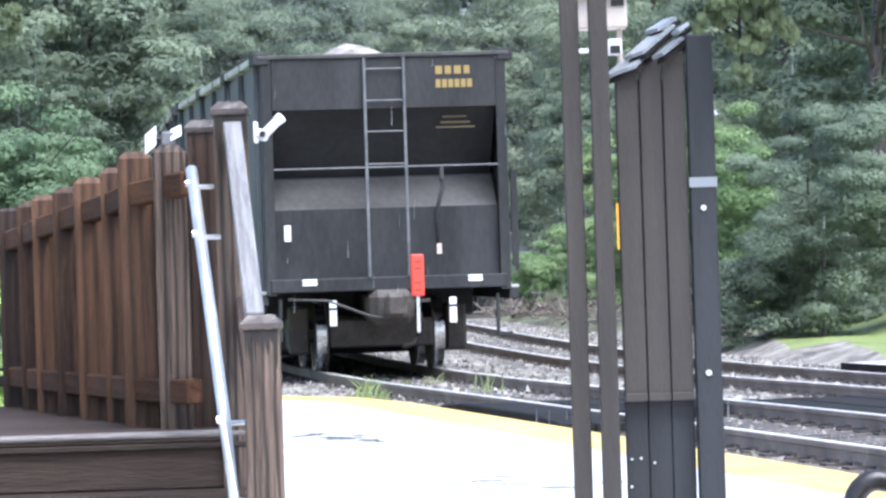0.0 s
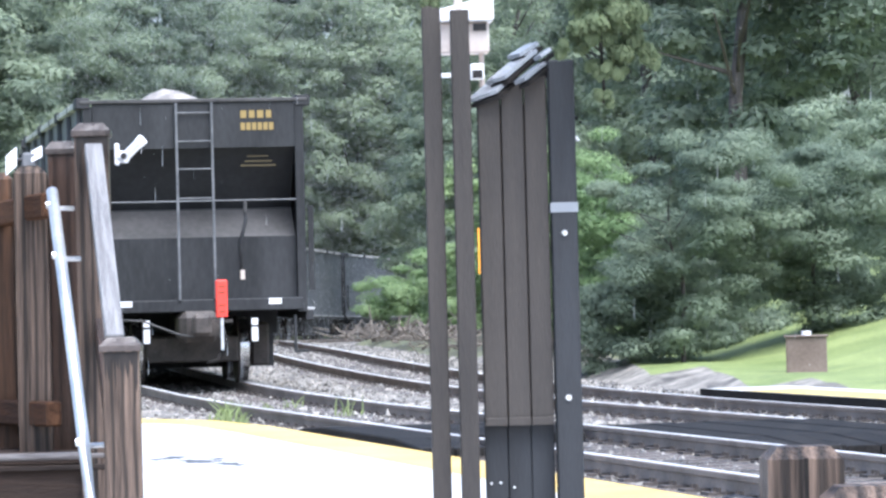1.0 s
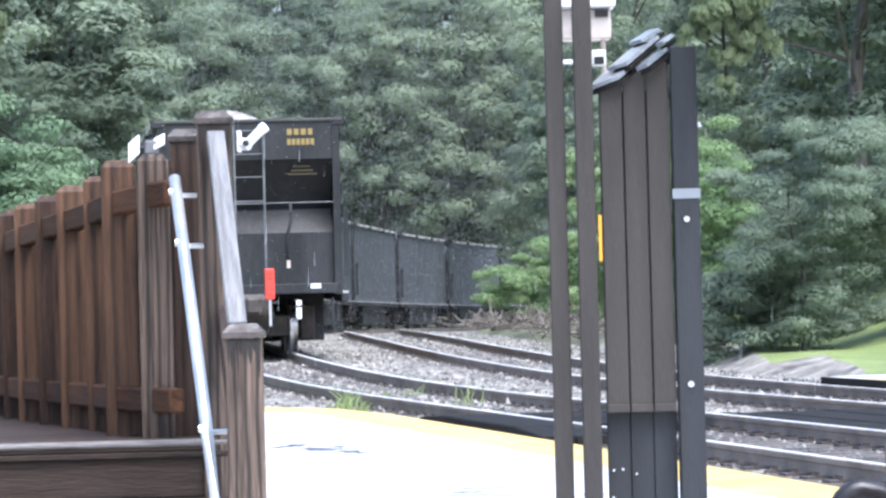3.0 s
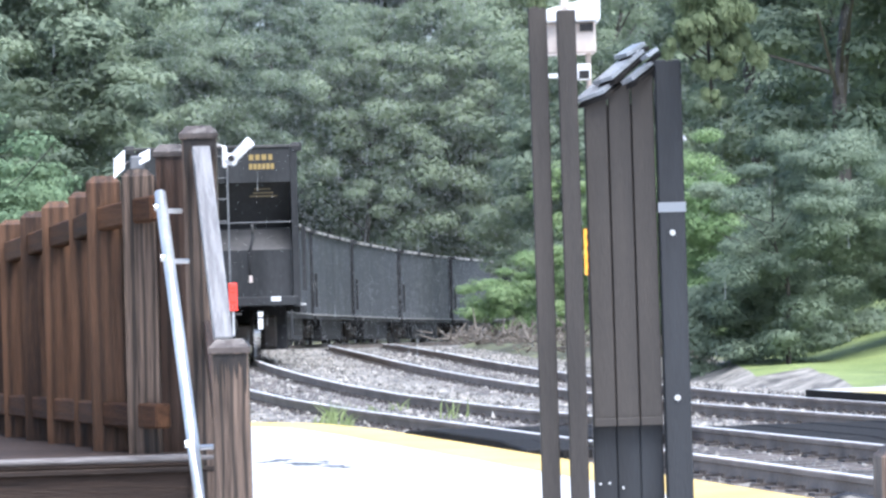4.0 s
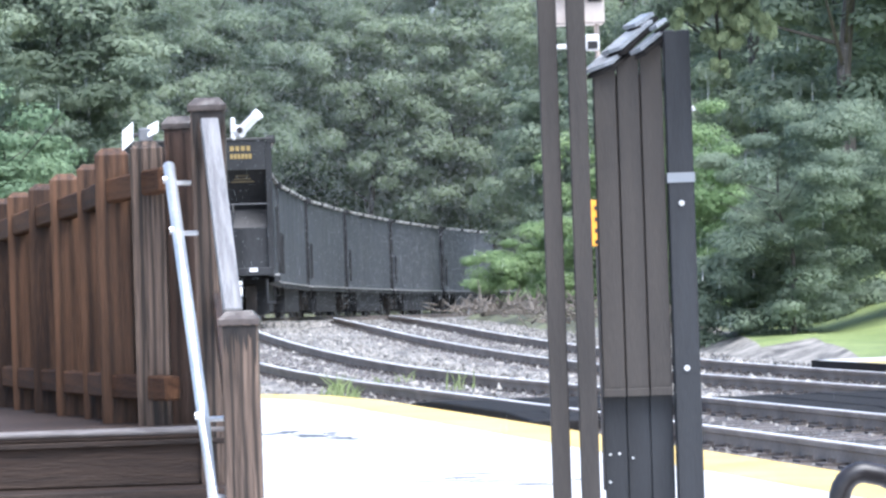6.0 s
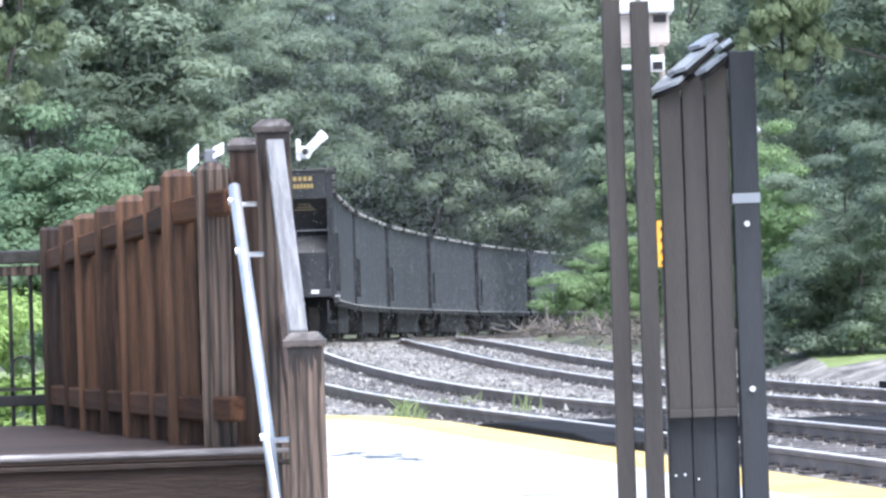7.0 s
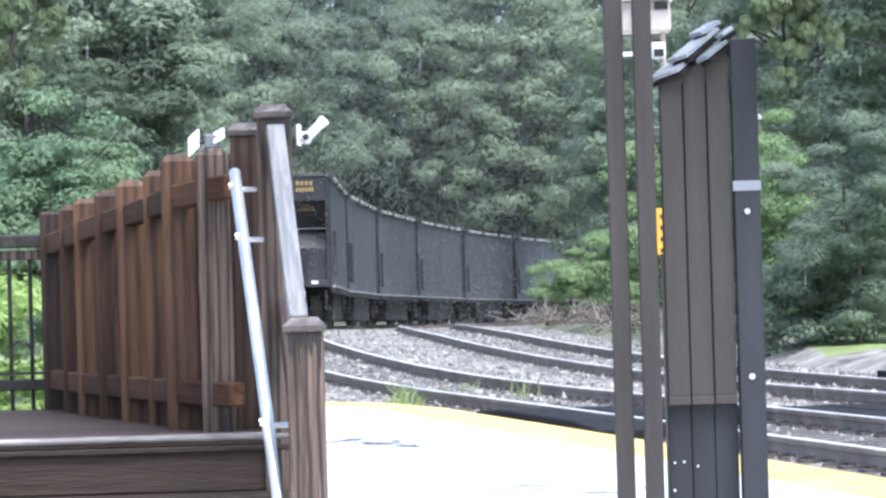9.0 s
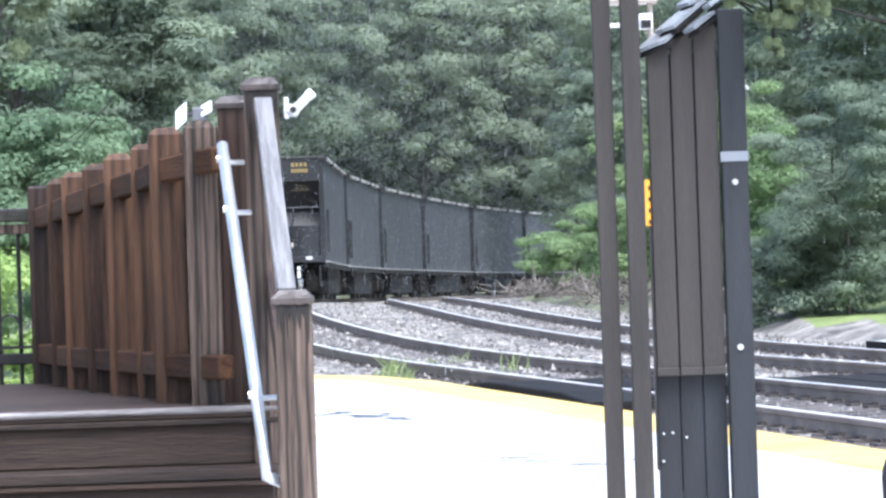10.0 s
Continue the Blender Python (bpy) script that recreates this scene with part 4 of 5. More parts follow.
def build_car():
    """A black open hopper; its origin lies at rail level under the rear end, forward is +y."""
    c = base("hopper_car", "black steel open-top hopper car loaded with stone", "railway car", "cars of the train")
    for sx in (-1, 1):
        a, b = sorted((sx * HALF, sx * (HALF - 0.05)))
        wall = part("side_wall", boxed(a, b, 0.05, CAR_L - 0.05, 1.02, 3.93), CAR_SIDE, c, "wet side sheet, coloured paler and bluer for rain haze")
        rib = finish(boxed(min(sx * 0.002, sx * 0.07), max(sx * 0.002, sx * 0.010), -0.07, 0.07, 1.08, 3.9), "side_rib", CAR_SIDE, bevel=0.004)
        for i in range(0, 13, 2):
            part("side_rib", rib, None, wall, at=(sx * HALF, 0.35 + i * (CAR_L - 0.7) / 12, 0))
        x0, x1 = sorted((sx * (HALF - 0.09), sx * (HALF + 0.085)))
        for i in range(3):
            y0 = 0.12 + i * (CAR_L - 0.24) / 3
            part("top_chord", boxed(x0, x1, y0 + 0.32, y0 + (CAR_L - 0.24) / 3 - 0.32, 3.931, 4.02), CAR_EDGE, wall, "top edge coloured pale for wet glare", bevel=0.01)
        notch = finish(boxed(x0 - 0.01, x1 + 0.01, -0.32, 0.32, 3.90, 4.05), "chord_bracket", CAR_RECESS, bevel=0.01)
        for i in range(4):
            part("chord_bracket", notch, None, wall, at=(0, max(0.3, min(CAR_L - 0.3, 0.12 + i * (CAR_L - 0.24) / 3)), 0))
        x0, x1 = sorted((sx * (HALF - 0.02), sx * (HALF + 0.09)))
        part("side_sill", boxed(x0, x1, 0.05, CAR_L - 0.05, 0.88, 1.017), CAR, c, bevel=0.008)
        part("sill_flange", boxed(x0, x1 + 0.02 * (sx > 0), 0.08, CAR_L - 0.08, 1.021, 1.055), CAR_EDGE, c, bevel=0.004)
        part("corner_post", boxed(min(sx * 1.42, sx * HALF), max(sx * 1.42, sx * HALF), 0.0, 0.048, 1.0, 3.93), CAR, c, bevel=0.006)
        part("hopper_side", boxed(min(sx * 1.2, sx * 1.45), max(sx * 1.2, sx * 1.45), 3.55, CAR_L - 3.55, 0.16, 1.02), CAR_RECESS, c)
    for y0, sgn in ((0.0, 1), (CAR_L, -1)):
        def sp(y):
            return y0 + sgn * y

        def bx(x0, x1, ya, yb, z0, z1):
            p, q = sorted((sp(ya), sp(yb)))
            return boxed(x0, x1, p, q, z0, z1)
        end = part("end_panel", bx(-1.418, 1.418, 0.0, 0.05, 3.32, 3.96), CAR, c, bevel=0.004)
        part("end_chord", bx(-1.60, 1.60, -0.03, 0.12, 3.962, 4.015), CAR_DUST, end, bevel=0.01)
        bm = bmesh.new()
        q = [(-1.42, sp(0.06), 3.4), (1.42, sp(0.06), 3.4), (1.42, sp(0.75), 2.48), (-1.42, sp(0.75), 2.48)]
        vs = [bm.verts.new(p) for p in q] + [bm.verts.new((x, y + sgn * 0.03, z + 0.03)) for x, y, z in q]
        for f in ((0, 1, 2, 3), (4, 5, 6, 7), (0, 1, 5, 4), (1, 2, 6, 5), (2, 3, 7, 6), (3, 0, 4, 7)):
            bm.faces.new([vs[i] for i in f])
        bmesh.ops.recalc_face_normals(bm, faces=bm.faces)
        part("slope_sheet", bm, CAR_RECESS, c, "darker sloping end sheet")
        bm = bmesh.new()
        q = [(-1.42, sp(0.62), 2.46), (1.42, sp(0.62), 2.46), (1.42, sp(0.16), 2.06), (-1.42, sp(0.16), 2.06)]
        vs = [bm.verts.new(p) for p in q] + [bm.verts.new((x, y + sgn * 0.03, z - 0.03)) for x, y, z in q]
        for f in ((0, 1, 2, 3), (4, 5, 6, 7), (0, 1, 5, 4), (1, 2, 6, 5), (2, 3, 7, 6), (3, 0, 4, 7)):
            bm.faces.new([vs[i] for i in f])
        bmesh.ops.recalc_face_normals(bm, faces=bm.faces)
        part("dusty_ledge", bm, CAR_DUST, c, "dusty sloping ledge")
        part("shelf", bx(-1.42, 1.42, 0.62, 1.3, 2.45, 2.48), CAR, c)
        part("lower_plate", bx(-1.42, 1.42, 0.12, 0.15, 1.1, 2.07), CAR, c)
        part("end_sill", bx(-1.5, 1.5, -0.02, 0.2, 1.03, 1.2), CAR, c, bevel=0.012)
        lad = part("ladder", bx(-0.268, -0.232, -0.06, -0.02, 1.2, 3.96), LADDER, c, "grey steel end ladder", bevel=0.004)
        part("ladder_stile", bx(0.232, 0.268, -0.06, -0.02, 1.2, 3.96), LADDER, lad, bevel=0.004)
        for z in (2.62, 3.03, 3.42, 3.82):
            part("rung", rodded((-0.23, sp(-0.04), z), (0.23, sp(-0.04), z), 0.010 if z > 2.5 else 0.007, 8), LADDER if z > 2.5 else CAR, lad)
        part("side_ladder", bx(1.60, 1.68, 0.15, 0.2, 1.3, 2.5), CAR, c)
        part("brake_beam", bx(-0.66, 0.66, 1.0, 1.08, 0.30, 0.66), TRUCK, c, bevel=0.02)
        part("grab_rail", rodded((-1.42, sp(-0.05), 2.58), (1.42, sp(-0.05), 2.58), 0.011, 8), LADDER, c, "grey grab rail")
        part("coupler_housing", bx(-0.28, 0.28, -0.32, 0.6, 0.60, 1.04), TRUCK, c, bevel=0.09)
        cp = part("coupler", bx(-0.09, 0.09, -0.62, -0.3, 0.76, 0.94), TRUCK, c, bevel=0.02)
        part("knuckle", bx(-0.15, 0.12, -0.82, -0.6, 0.70, 1.0), TRUCK, cp, bevel=0.05)
        part("brake_hose", sweep([(0.3, sp(-0.3), 0.85), (0.34, sp(-0.5), 0.6), (0.2, sp(-0.7), 0.36), (0.05, sp(-0.8), 0.33)], 0.03, 8), RUBBER, c, smooth=True)
        part("uncoupling_lever", sweep([(-1.3, sp(-0.1), 0.95), (-0.8, sp(-0.16), 0.92), (-0.3, sp(-0.3), 0.72), (-0.1, sp(-0.4), 0.68)], 0.016, 8), CAR_DUST, c, smooth=True)
        for sx in (-1, 1):
            st = part("sill_step", bx(min(sx * 1.36, sx * 1.40), max(sx * 1.36, sx * 1.40), 0.05, 0.12, 0.42, 0.95), CAR, c, bevel=0.004)
            part("step_bar", bx(min(sx * 1.40, sx * 1.56), max(sx * 1.40, sx * 1.56), 0.05, 0.12, 0.42, 0.46), CAR, st)
            part("reflector", bx(sx * 1.05 - 0.05, sx * 1.05 + 0.13, -0.028, -0.0215, 1.115, 1.155), WHITE, c, "white reflective strip")
            part("reflector", bx(sx * 1.05 - 0.05, sx * 1.05 + 0.13, -0.028, -0.0215, 1.165, 1.195), WHITE, c, "white reflective strip")
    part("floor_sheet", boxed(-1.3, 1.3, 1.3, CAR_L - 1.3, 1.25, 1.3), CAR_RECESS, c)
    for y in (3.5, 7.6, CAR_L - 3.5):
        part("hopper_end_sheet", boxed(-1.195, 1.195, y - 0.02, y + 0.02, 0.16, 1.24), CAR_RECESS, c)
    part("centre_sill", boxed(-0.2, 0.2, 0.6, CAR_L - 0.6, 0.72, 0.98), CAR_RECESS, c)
    # load: low heaps of crushed stone
    rng = random.Random(4)
    nx, ny = 13, 50
    vv, ff = [], []
    for j in range(ny):
        for i in range(nx):
            u, v = i / (nx - 1) * 2 - 1, j / (ny - 1)
            y = 0.1 + v * (CAR_L - 0.2)
            h = 3.72 + 0.43 * math.exp(-(((u + 0.12) * 1.55 / 0.62) ** 2)) * (0.55 + 0.45 * math.cos((y - 1.9) * 2 * math.pi / 3.7)) + 0.1 * (1 - u * u)
            vv.append((u * 1.49, y, h + rng.uniform(-0.03, 0.03)))
    for j in range(ny - 1):
        for i in range(nx - 1):
            ff.append((j * nx + i, j * nx + i + 1, (j + 1) * nx + i + 1, (j + 1) * nx + i))
    part("stone_load", mesh_from("stone_load", vv, ff, LOAD), None, c, "heaped grey crushed stone")
    wheels = []
    for ty in (2.45, CAR_L - 2.45):
        for sx in (-1, 1):
            fr = part("truck_side_frame", boxed(sx * 1.0 - 0.07, sx * 1.0 + 0.07, ty - 0.95, ty + 0.95, 0.42, 0.62), TRUCK, c, bevel=0.04)
            part("spring_box", boxed(sx * 1.0 - 0.09, sx * 1.0 + 0.09, ty - 0.3, ty + 0.3, 0.25, 0.72), TRUCK, fr, bevel=0.03)
            for dy in (-0.89, 0.89):
                part("bearing_cap", rodded((sx * 1.071, ty + dy, WHEEL_R), (sx * 1.16, ty + dy, WHEEL_R), 0.11, 14), TRUCK, fr)
                part("pedestal", boxed(sx * 1.02 - 0.13, sx * 1.02 + 0.13, ty + dy - 0.16, ty + dy + 0.16, 0.22, 0.84), TRUCK, fr, bevel=0.03)
        part("body_bolster", boxed(-1.38, 1.38, ty - 0.16, ty + 0.16, 0.66, 1.03), CAR_RECESS, c, bevel=0.02)
        part("bolster", boxed(-0.92, 0.92, ty - 0.2, ty + 0.2, 0.45, 0.70), TRUCK, c, bevel=0.02)
        for dy in (-0.89, 0.89):
            ws = part("wheelset", rodded((-1.05, 0, 0), (1.05, 0, 0), 0.085, 14), TRUCK, c, at=(0, ty + dy, WHEEL_R))
            for sx in (-1, 1):
                bm = bmesh.new()
                rod(bm, (sx * 0.70, 0, 0), (sx * 0.83, 0, 0), WHEEL_R, 40)
                part("tread", bm, TREAD, ws, "polished wheel tread")
                bm = bmesh.new()
                rod(bm, (sx * 0.672, 0, 0), (sx * 0.699, 0, 0), WHEEL_R + 0.028, 40)
                rod(bm, (sx * 0.829, 0, 0), (sx * 0.836, 0, 0), WHEEL_R - 0.05, 40)
                part("wheel_disc", bm, TRUCK, ws)
            wheels.append(ws)
            for sx in (-1, 1):
                sgn = -1 if dy < 0 else 1
                part("brake_shoe", boxed(sx * 0.765 - 0.045, sx * 0.765 + 0.045, ty + dy - sgn * 0.52, ty + dy - sgn * 0.48, 0.42, 0.66), TRUCK, c)
    return c, wheels


def dress_last_car(c):
    """What only the last car carries: lettering bars, end marker, stickers, hand brake rod."""
    x = 0.66
    for w in (0.085, 0.08, 0.09, 0.075):
        part("letter_bar", boxed(x, x + w, -0.008, -0.003, 3.735, 3.84), LETTER, c, "yellow letter-sized bar")
        x += w + 0.035
    x = 0.66
    for _ in range(6):
        part("figure_bar", boxed(x, x + 0.062, -0.008, -0.003, 3.565, 3.67), LETTER, c, "yellow figure-sized bar")
        x += 0.08
    for z, a, b in ((3.20, 0.75, 1.05), (3.13, 0.72, 1.1), (3.07, 0.66, 1.16)):
        part("notice_bar", boxed(a, b, 0.10, 0.11, z - 0.012, z + 0.012), LETTER_DIM, c, "faded line of small writing")
    m = part("end_marker", boxed(0.19, 0.35, -0.72, -0.62, 0.95, 1.47), RED, c, "red end-of-train marker", bevel=0.015)
    for z in (1.02, 1.11, 1.29, 1.37):
        part("marker_slot", boxed(0.23, 0.31, -0.724, -0.7205, z, z + 0.018), LETTER_DIM, m)
    part("marker_stem", boxed(0.25, 0.29, -0.68, -0.64, 0.50, 0.95), GALV, m)
    part("marker_bracket", boxed(0.1, 0.42, -0.67, -0.65, 0.88, 0.92), TRUCK, m)
    # White plates added in place of sky reflected on the rear wheel treads.
    for x in (-0.73, 0.79):
        h = part("reflective_hanger", boxed(x - 0.045, x + 0.045, -0.06, -0.045, 0.60, 0.92), WHITE, c, "white plate added for the sky glint on a wheel tread", bevel=0.004)
        part("dark_stripe", boxed(x - 0.046, x + 0.046, -0.064, -0.0605, 0.80, 0.83), CAR_RECESS, h)
    part("placard", boxed(-1.31, -1.23, -0.01, -0.003, 1.68, 1.88), WHITE, c, "small white and yellow placard")
    part("brake_rod", sweep([(0.68, -0.08, 2.55), (0.69, -0.12, 2.3), (0.60, -0.10, 1.95), (0.62, -0.09, 1.5)], 0.03, 8), CAR_RECESS, c, smooth=True)
    part("brake_handle", boxed(0.66, 0.71, -0.15, -0.06, 2.40, 2.56), CAR_DUST, c, bevel=0.008)
    part("valve_tag", boxed(0.60, 0.66, -0.12, -0.1, 1.47, 1.60), BEIGE, c)


first_car, first_wheels = build_car()
train_cars = [first_car] + [copy_thing(first_car, Matrix()) for _ in range(11)]
dress_last_car(first_car)
tagged(first_car, "black last hopper car with yellow lettering and red marker")


# ---------------------------------------------------------------- trees, bushes, leaves
def leaf_cloud(rng, centres, radii, per, size, droop=0.0, long=1.9, pointed=False, flat=0.75):
    """Folded leaves round clump centres, faces turned outward and up."""
    c = np.repeat(np.asarray(centres, float), per, axis=0)
    r = np.repeat(np.asarray(radii, float), per)[:, None]
    n = len(c)
    d = rng.normal(size=(n, 3))
    d /= np.linalg.norm(d, axis=1, keepdims=True)
    p = c + d * r * rng.uniform(0.25, 1.0, (n, 1)) ** 0.6 * np.array([1, 1, flat])
    nrm = d * 0.8 + np.array([0, 0, 0.75]) + rng.normal(size=(n, 3)) * 0.2
    nrm /= np.linalg.norm(nrm, axis=1, keepdims=True)
    t = np.cross(nrm, rng.normal(size=(n, 3)))
    t /= np.linalg.norm(t, axis=1, keepdims=True) + 1e-9
    t[:, 2] -= droop
    b = np.cross(nrm, t)
    s = size * rng.uniform(0.6, 1.35, (n, 1))
    if pointed:
        v = np.stack([p - t * s * long * 0.5 - b * s * 0.5, p - t * s * long * 0.5 + b * s * 0.5, p + t * s * long * 0.5 + nrm * s * 0.1], 1).reshape(-1, 3)
        return v, [(3 * i, 3 * i + 1, 3 * i + 2) for i in range(n)]
    v = np.stack([p - t * s * long * 0.5, p + b * s * 0.5 + nrm * s * 0.1, p + t * s * long * 0.5, p - b * s * 0.5 + nrm * s * 0.1], 1).reshape(-1, 3)
    f = [(4 * i, 4 * i + 1, 4 * i + 2, 4 * i + 3) for i in range(n)]
    return v, f


def lumpy(rng, n, rx, ry, z0, z1, lobes):
    """Clump centres on the outer part of a crown built of several lobes."""
    out = []
    ls = [(rng.normal() * rx * 0.42, rng.normal() * ry * 0.42, z0 + (z1 - z0) * rng.uniform(0.2, 0.85), rng.uniform(0.38, 0.62)) for _ in range(lobes)]
    while len(out) < n:
        lx, ly, lz, k = ls[int(rng.integers(lobes))]
        d = rng.normal(size=3)
        d /= np.linalg.norm(d)
        r = rng.uniform(0.55, 1.0) ** 0.5
        p = np.array([lx + d[0] * rx * k * r, ly + d[1] * ry * k * r, lz + d[2] * (z1 - z0) * 0.42 * k * r])
        if z0 < p[2] < z1:
            out.append(p)
    return np.array(out)


def limbs(rng, height, r, spread, z_first):
    bm = bmesh.new()
    pts = [Vector((0, 0, -0.6))]
    for k in range(1, 7):
        pts.append(Vector((rng.normal() * 0.03 * height * k / 6, rng.normal() * 0.03 * height * k / 6, height * 0.82 * k / 6)))
    for i, (a, b) in enumerate(zip(pts, pts[1:])):
        rod(bm, a, b, r * (1 - i / 7), 8, r * (1 - (i + 1) / 7))
    for _ in range(12):
        k = rng.uniform(z_first, 0.95)
        i = min(5, int(k * 6))
        a = pts[i].lerp(pts[i + 1], k * 6 - i)
        ang = rng.uniform(0, 6.28)
        b = a + Vector((math.cos(ang), math.sin(ang), rng.uniform(0.3, 0.9))) * spread * rng.uniform(0.4, 0.8)
        rod(bm, a, b, r * 0.35 * (1 - k * 0.6), 6, r * 0.08)
    return bm


def plant(name, label, category, seed, at, rx, ry, z0, z1, clumps, per, clump_r, leaf, material, lobes=9, trunk=0.2, group="", first=0.3):
    rng = np.random.default_rng(seed)
    t = base(name, label, category, group, at=at)
    v, f = leaf_cloud(rng, lumpy(rng, clumps, rx, ry, z0, z1, lobes), rng.uniform(0.6, 1.3, clumps) * clump_r, per * 2, leaf * 0.8, pointed=True, flat=0.42)
    part("trunk", limbs(rng, z1, trunk, min(rx, ry), first), BARK, t)
    part("crown", mesh_from("crown", v, f, material), None, t)
    return t


rng0 = random.Random(21)
kinds = [plant("tree", "tall broadleaf tree in full summer leaf at the woodland edge", "tree", 30 + i, pose(0, -400 - 30 * i, 0), 5.6, 5.6, 0.6, 19 + i, 230, 150, 1.2, 0.16, LEAF_FAR, lobes=16, trunk=0.28, group="woodland edge trees") for i in range(3)]
spots = []
for x in np.arange(-30, 33, 7.0):
    spots.append((x + rng0.uniform(-1.5, 1.5), 232 + rng0.uniform(-10, 12)))
for x in np.arange(-29, -7, 4.5):
    spots.append((x + rng0.uniform(-1.2, 1.2), 168 + (x + 29) * 2.2 + rng0.uniform(-7, 7)))
for x, y in ((9.5, 178), (13.5, 160), (18, 150), (8.5, 205), (18.0, 126), (12.8, 140), (-17.5, 150)):
    spots.append((x, y))
near_kind = plant("tree", "broadleaf tree with fine dark leaves behind the trackside bushes", "tree", 41, pose(13.2, 92, 0.2), 3.6, 3.6, 0.4, 15, 210, 150, 0.85, 0.145, LEAF_BUSH, lobes=16, trunk=0.22, group="trees behind the bushes")
for x, y, a in ((17.5, 96, 100), (9.6, 84, 200), (12.6, 112, 290), (21.0, 102, 50), (-14.2, 104, 20), (-11.0, 118, 150)):
    copy_thing(near_kind, pose(x, y, ground_z(x, y) - 0.1, 0, 0, a))
for i, (x, y) in enumerate(spots):
    m = pose(x, y, ground_z(x, y) - 0.1, 0, 0, rng0.uniform(0, 360))
    k = kinds[i % 3] if i < 3 else None
    if k:
        k.matrix_basis = m
        t = k
    else:
        t = copy_thing(kinds[i % 3], m)
    s = rng0.uniform(0.85, 1.15)
    t.scale = (s, s, s * rng0.uniform(0.95, 1.2))


def far_woods():
    """The closed woodland behind the first row of trees."""
    rng = np.random.default_rng(77)
    cs = []
    for _ in range(2300):
        x = rng.uniform(-50, 60)
        cs.append((x, 262 + rng.uniform(-4, 14) + 0.02 * abs(x), rng.uniform(0, 34)))
    v, f = leaf_cloud(rng, cs, rng.uniform(1.4, 2.6, len(cs)), 120, 0.5, pointed=True)
    tagged(new("far_woods", mesh_from("far_woods", v, f, LEAF_FAR)), "dense green woodland fading into the rain", "woods", kind="stuff")


far_woods()

for args in (
    ("bush", "dense dark green bush at the trackside", "bush", 51, pose(6.0, 62, -0.1), 1.9, 1.5, -0.4, 3.9, 170, 250, 0.44, 0.042, LEAF_BUSH, 10, 0.05, "trackside bushes"),
    ("bush", "dense dark green bush at the trackside", "bush", 52, pose(8.4, 64, 0.1), 1.9, 1.6, -0.4, 3.5, 170, 250, 0.44, 0.042, LEAF_BUSH, 10, 0.05, "trackside bushes"),
    ("bush", "low dark green bush at the top of the lawn", "bush", 60, pose(7.5, 67.2, 0.2), 1.7, 1.2, -0.5, 2.2, 120, 200, 0.42, 0.045, LEAF_BUSH, 9, 0.04, "trackside bushes"),
    ("bush", "tall dark green bush behind the grass bank", "bush", 53, pose(11.0, 70, 0.4), 2.2, 1.8, -0.3, 4.6, 160, 190, 0.5, 0.055, LEAF_BUSH, 10, 0.06, "trackside bushes"),
    ("bush", "yellow-green leafy bush top above the trackside", "bush", 54, pose(5.2, 69, -0.1), 1.4, 1.3, 0.2, 4.25, 120, 220, 0.42, 0.042, LEAF_LIGHT, 8, 0.05, "trackside bushes"),
    ("bush", "pale green brushy bush beside the far track", "bush", 55, pose(3.6, 112, 0.0), 2.0, 2.0, -0.5, 2.9, 170, 220, 0.45, 0.055, LEAF_LIGHT, 14, 0.05, "trackside bushes"),
    ("bush", "pale green brushy bush beside the far track", "bush", 56, pose(5.6, 104, 0.0), 2.2, 2.0, -0.3, 5.0, 160, 200, 0.55, 0.065, LEAF_LIGHT, 11, 0.06, "trackside bushes"),
    ("bush", "pale green brushy bush beside the far track", "bush", 57, pose(7.2, 120, 0.2), 2.6, 2.4, 0.0, 7.0, 160, 130, 0.7, 0.11, LEAF_BUSH, 11, 0.08, "trackside bushes"),
    ("small_tree", "small feathery tree with light green leaves", "tree", 58, pose(-4.85, 46, -0.2), 1.25, 1.2, 0.5, 3.75, 130, 190, 0.36, 0.048, LEAF_MID, 9, 0.06, ""),
    ("small_tree", "small feathery tree with light green leaves", "tree", 59, pose(-6.2, 52, -0.2), 1.8, 1.6, 0.5, 3.5, 120, 170, 0.42, 0.055, LEAF_MID, 9, 0.06, ""),
    ("hedge", "bright green hedge behind the metal railing", "hedge", 60, pose(-4.6, 33, -0.2), 1.9, 1.0, 0.0, 1.75, 150, 110, 0.26, 0.05, HEDGE, 12, 0.03, ""),
):
    plant(*args)


def hanging_leaves(name, label, seed, stem, spots, per, size):
    """A twig that hangs into view with drooping sprays of leaves."""
    rng = np.random.default_rng(seed)
    t = base(name, label, "branch", "overhanging branches")
    part("twig", sweep(stem, 0.008, 6), BARK, t, smooth=True)
    cs, rs = [], []
    for x, y, z, r in spots:
        for _ in range(6):
            cs.append((x + rng.normal() * r * 0.5, y + rng.normal() * r * 0.5, z + rng.normal() * r * 0.5))
            rs.append(r * 0.55)
    v, f = leaf_cloud(rng, cs, rs, per, size, droop=0.9, long=2.6)
    part("leaves", mesh_from("leaves", v, f, LEAF_NEAR), None, t)


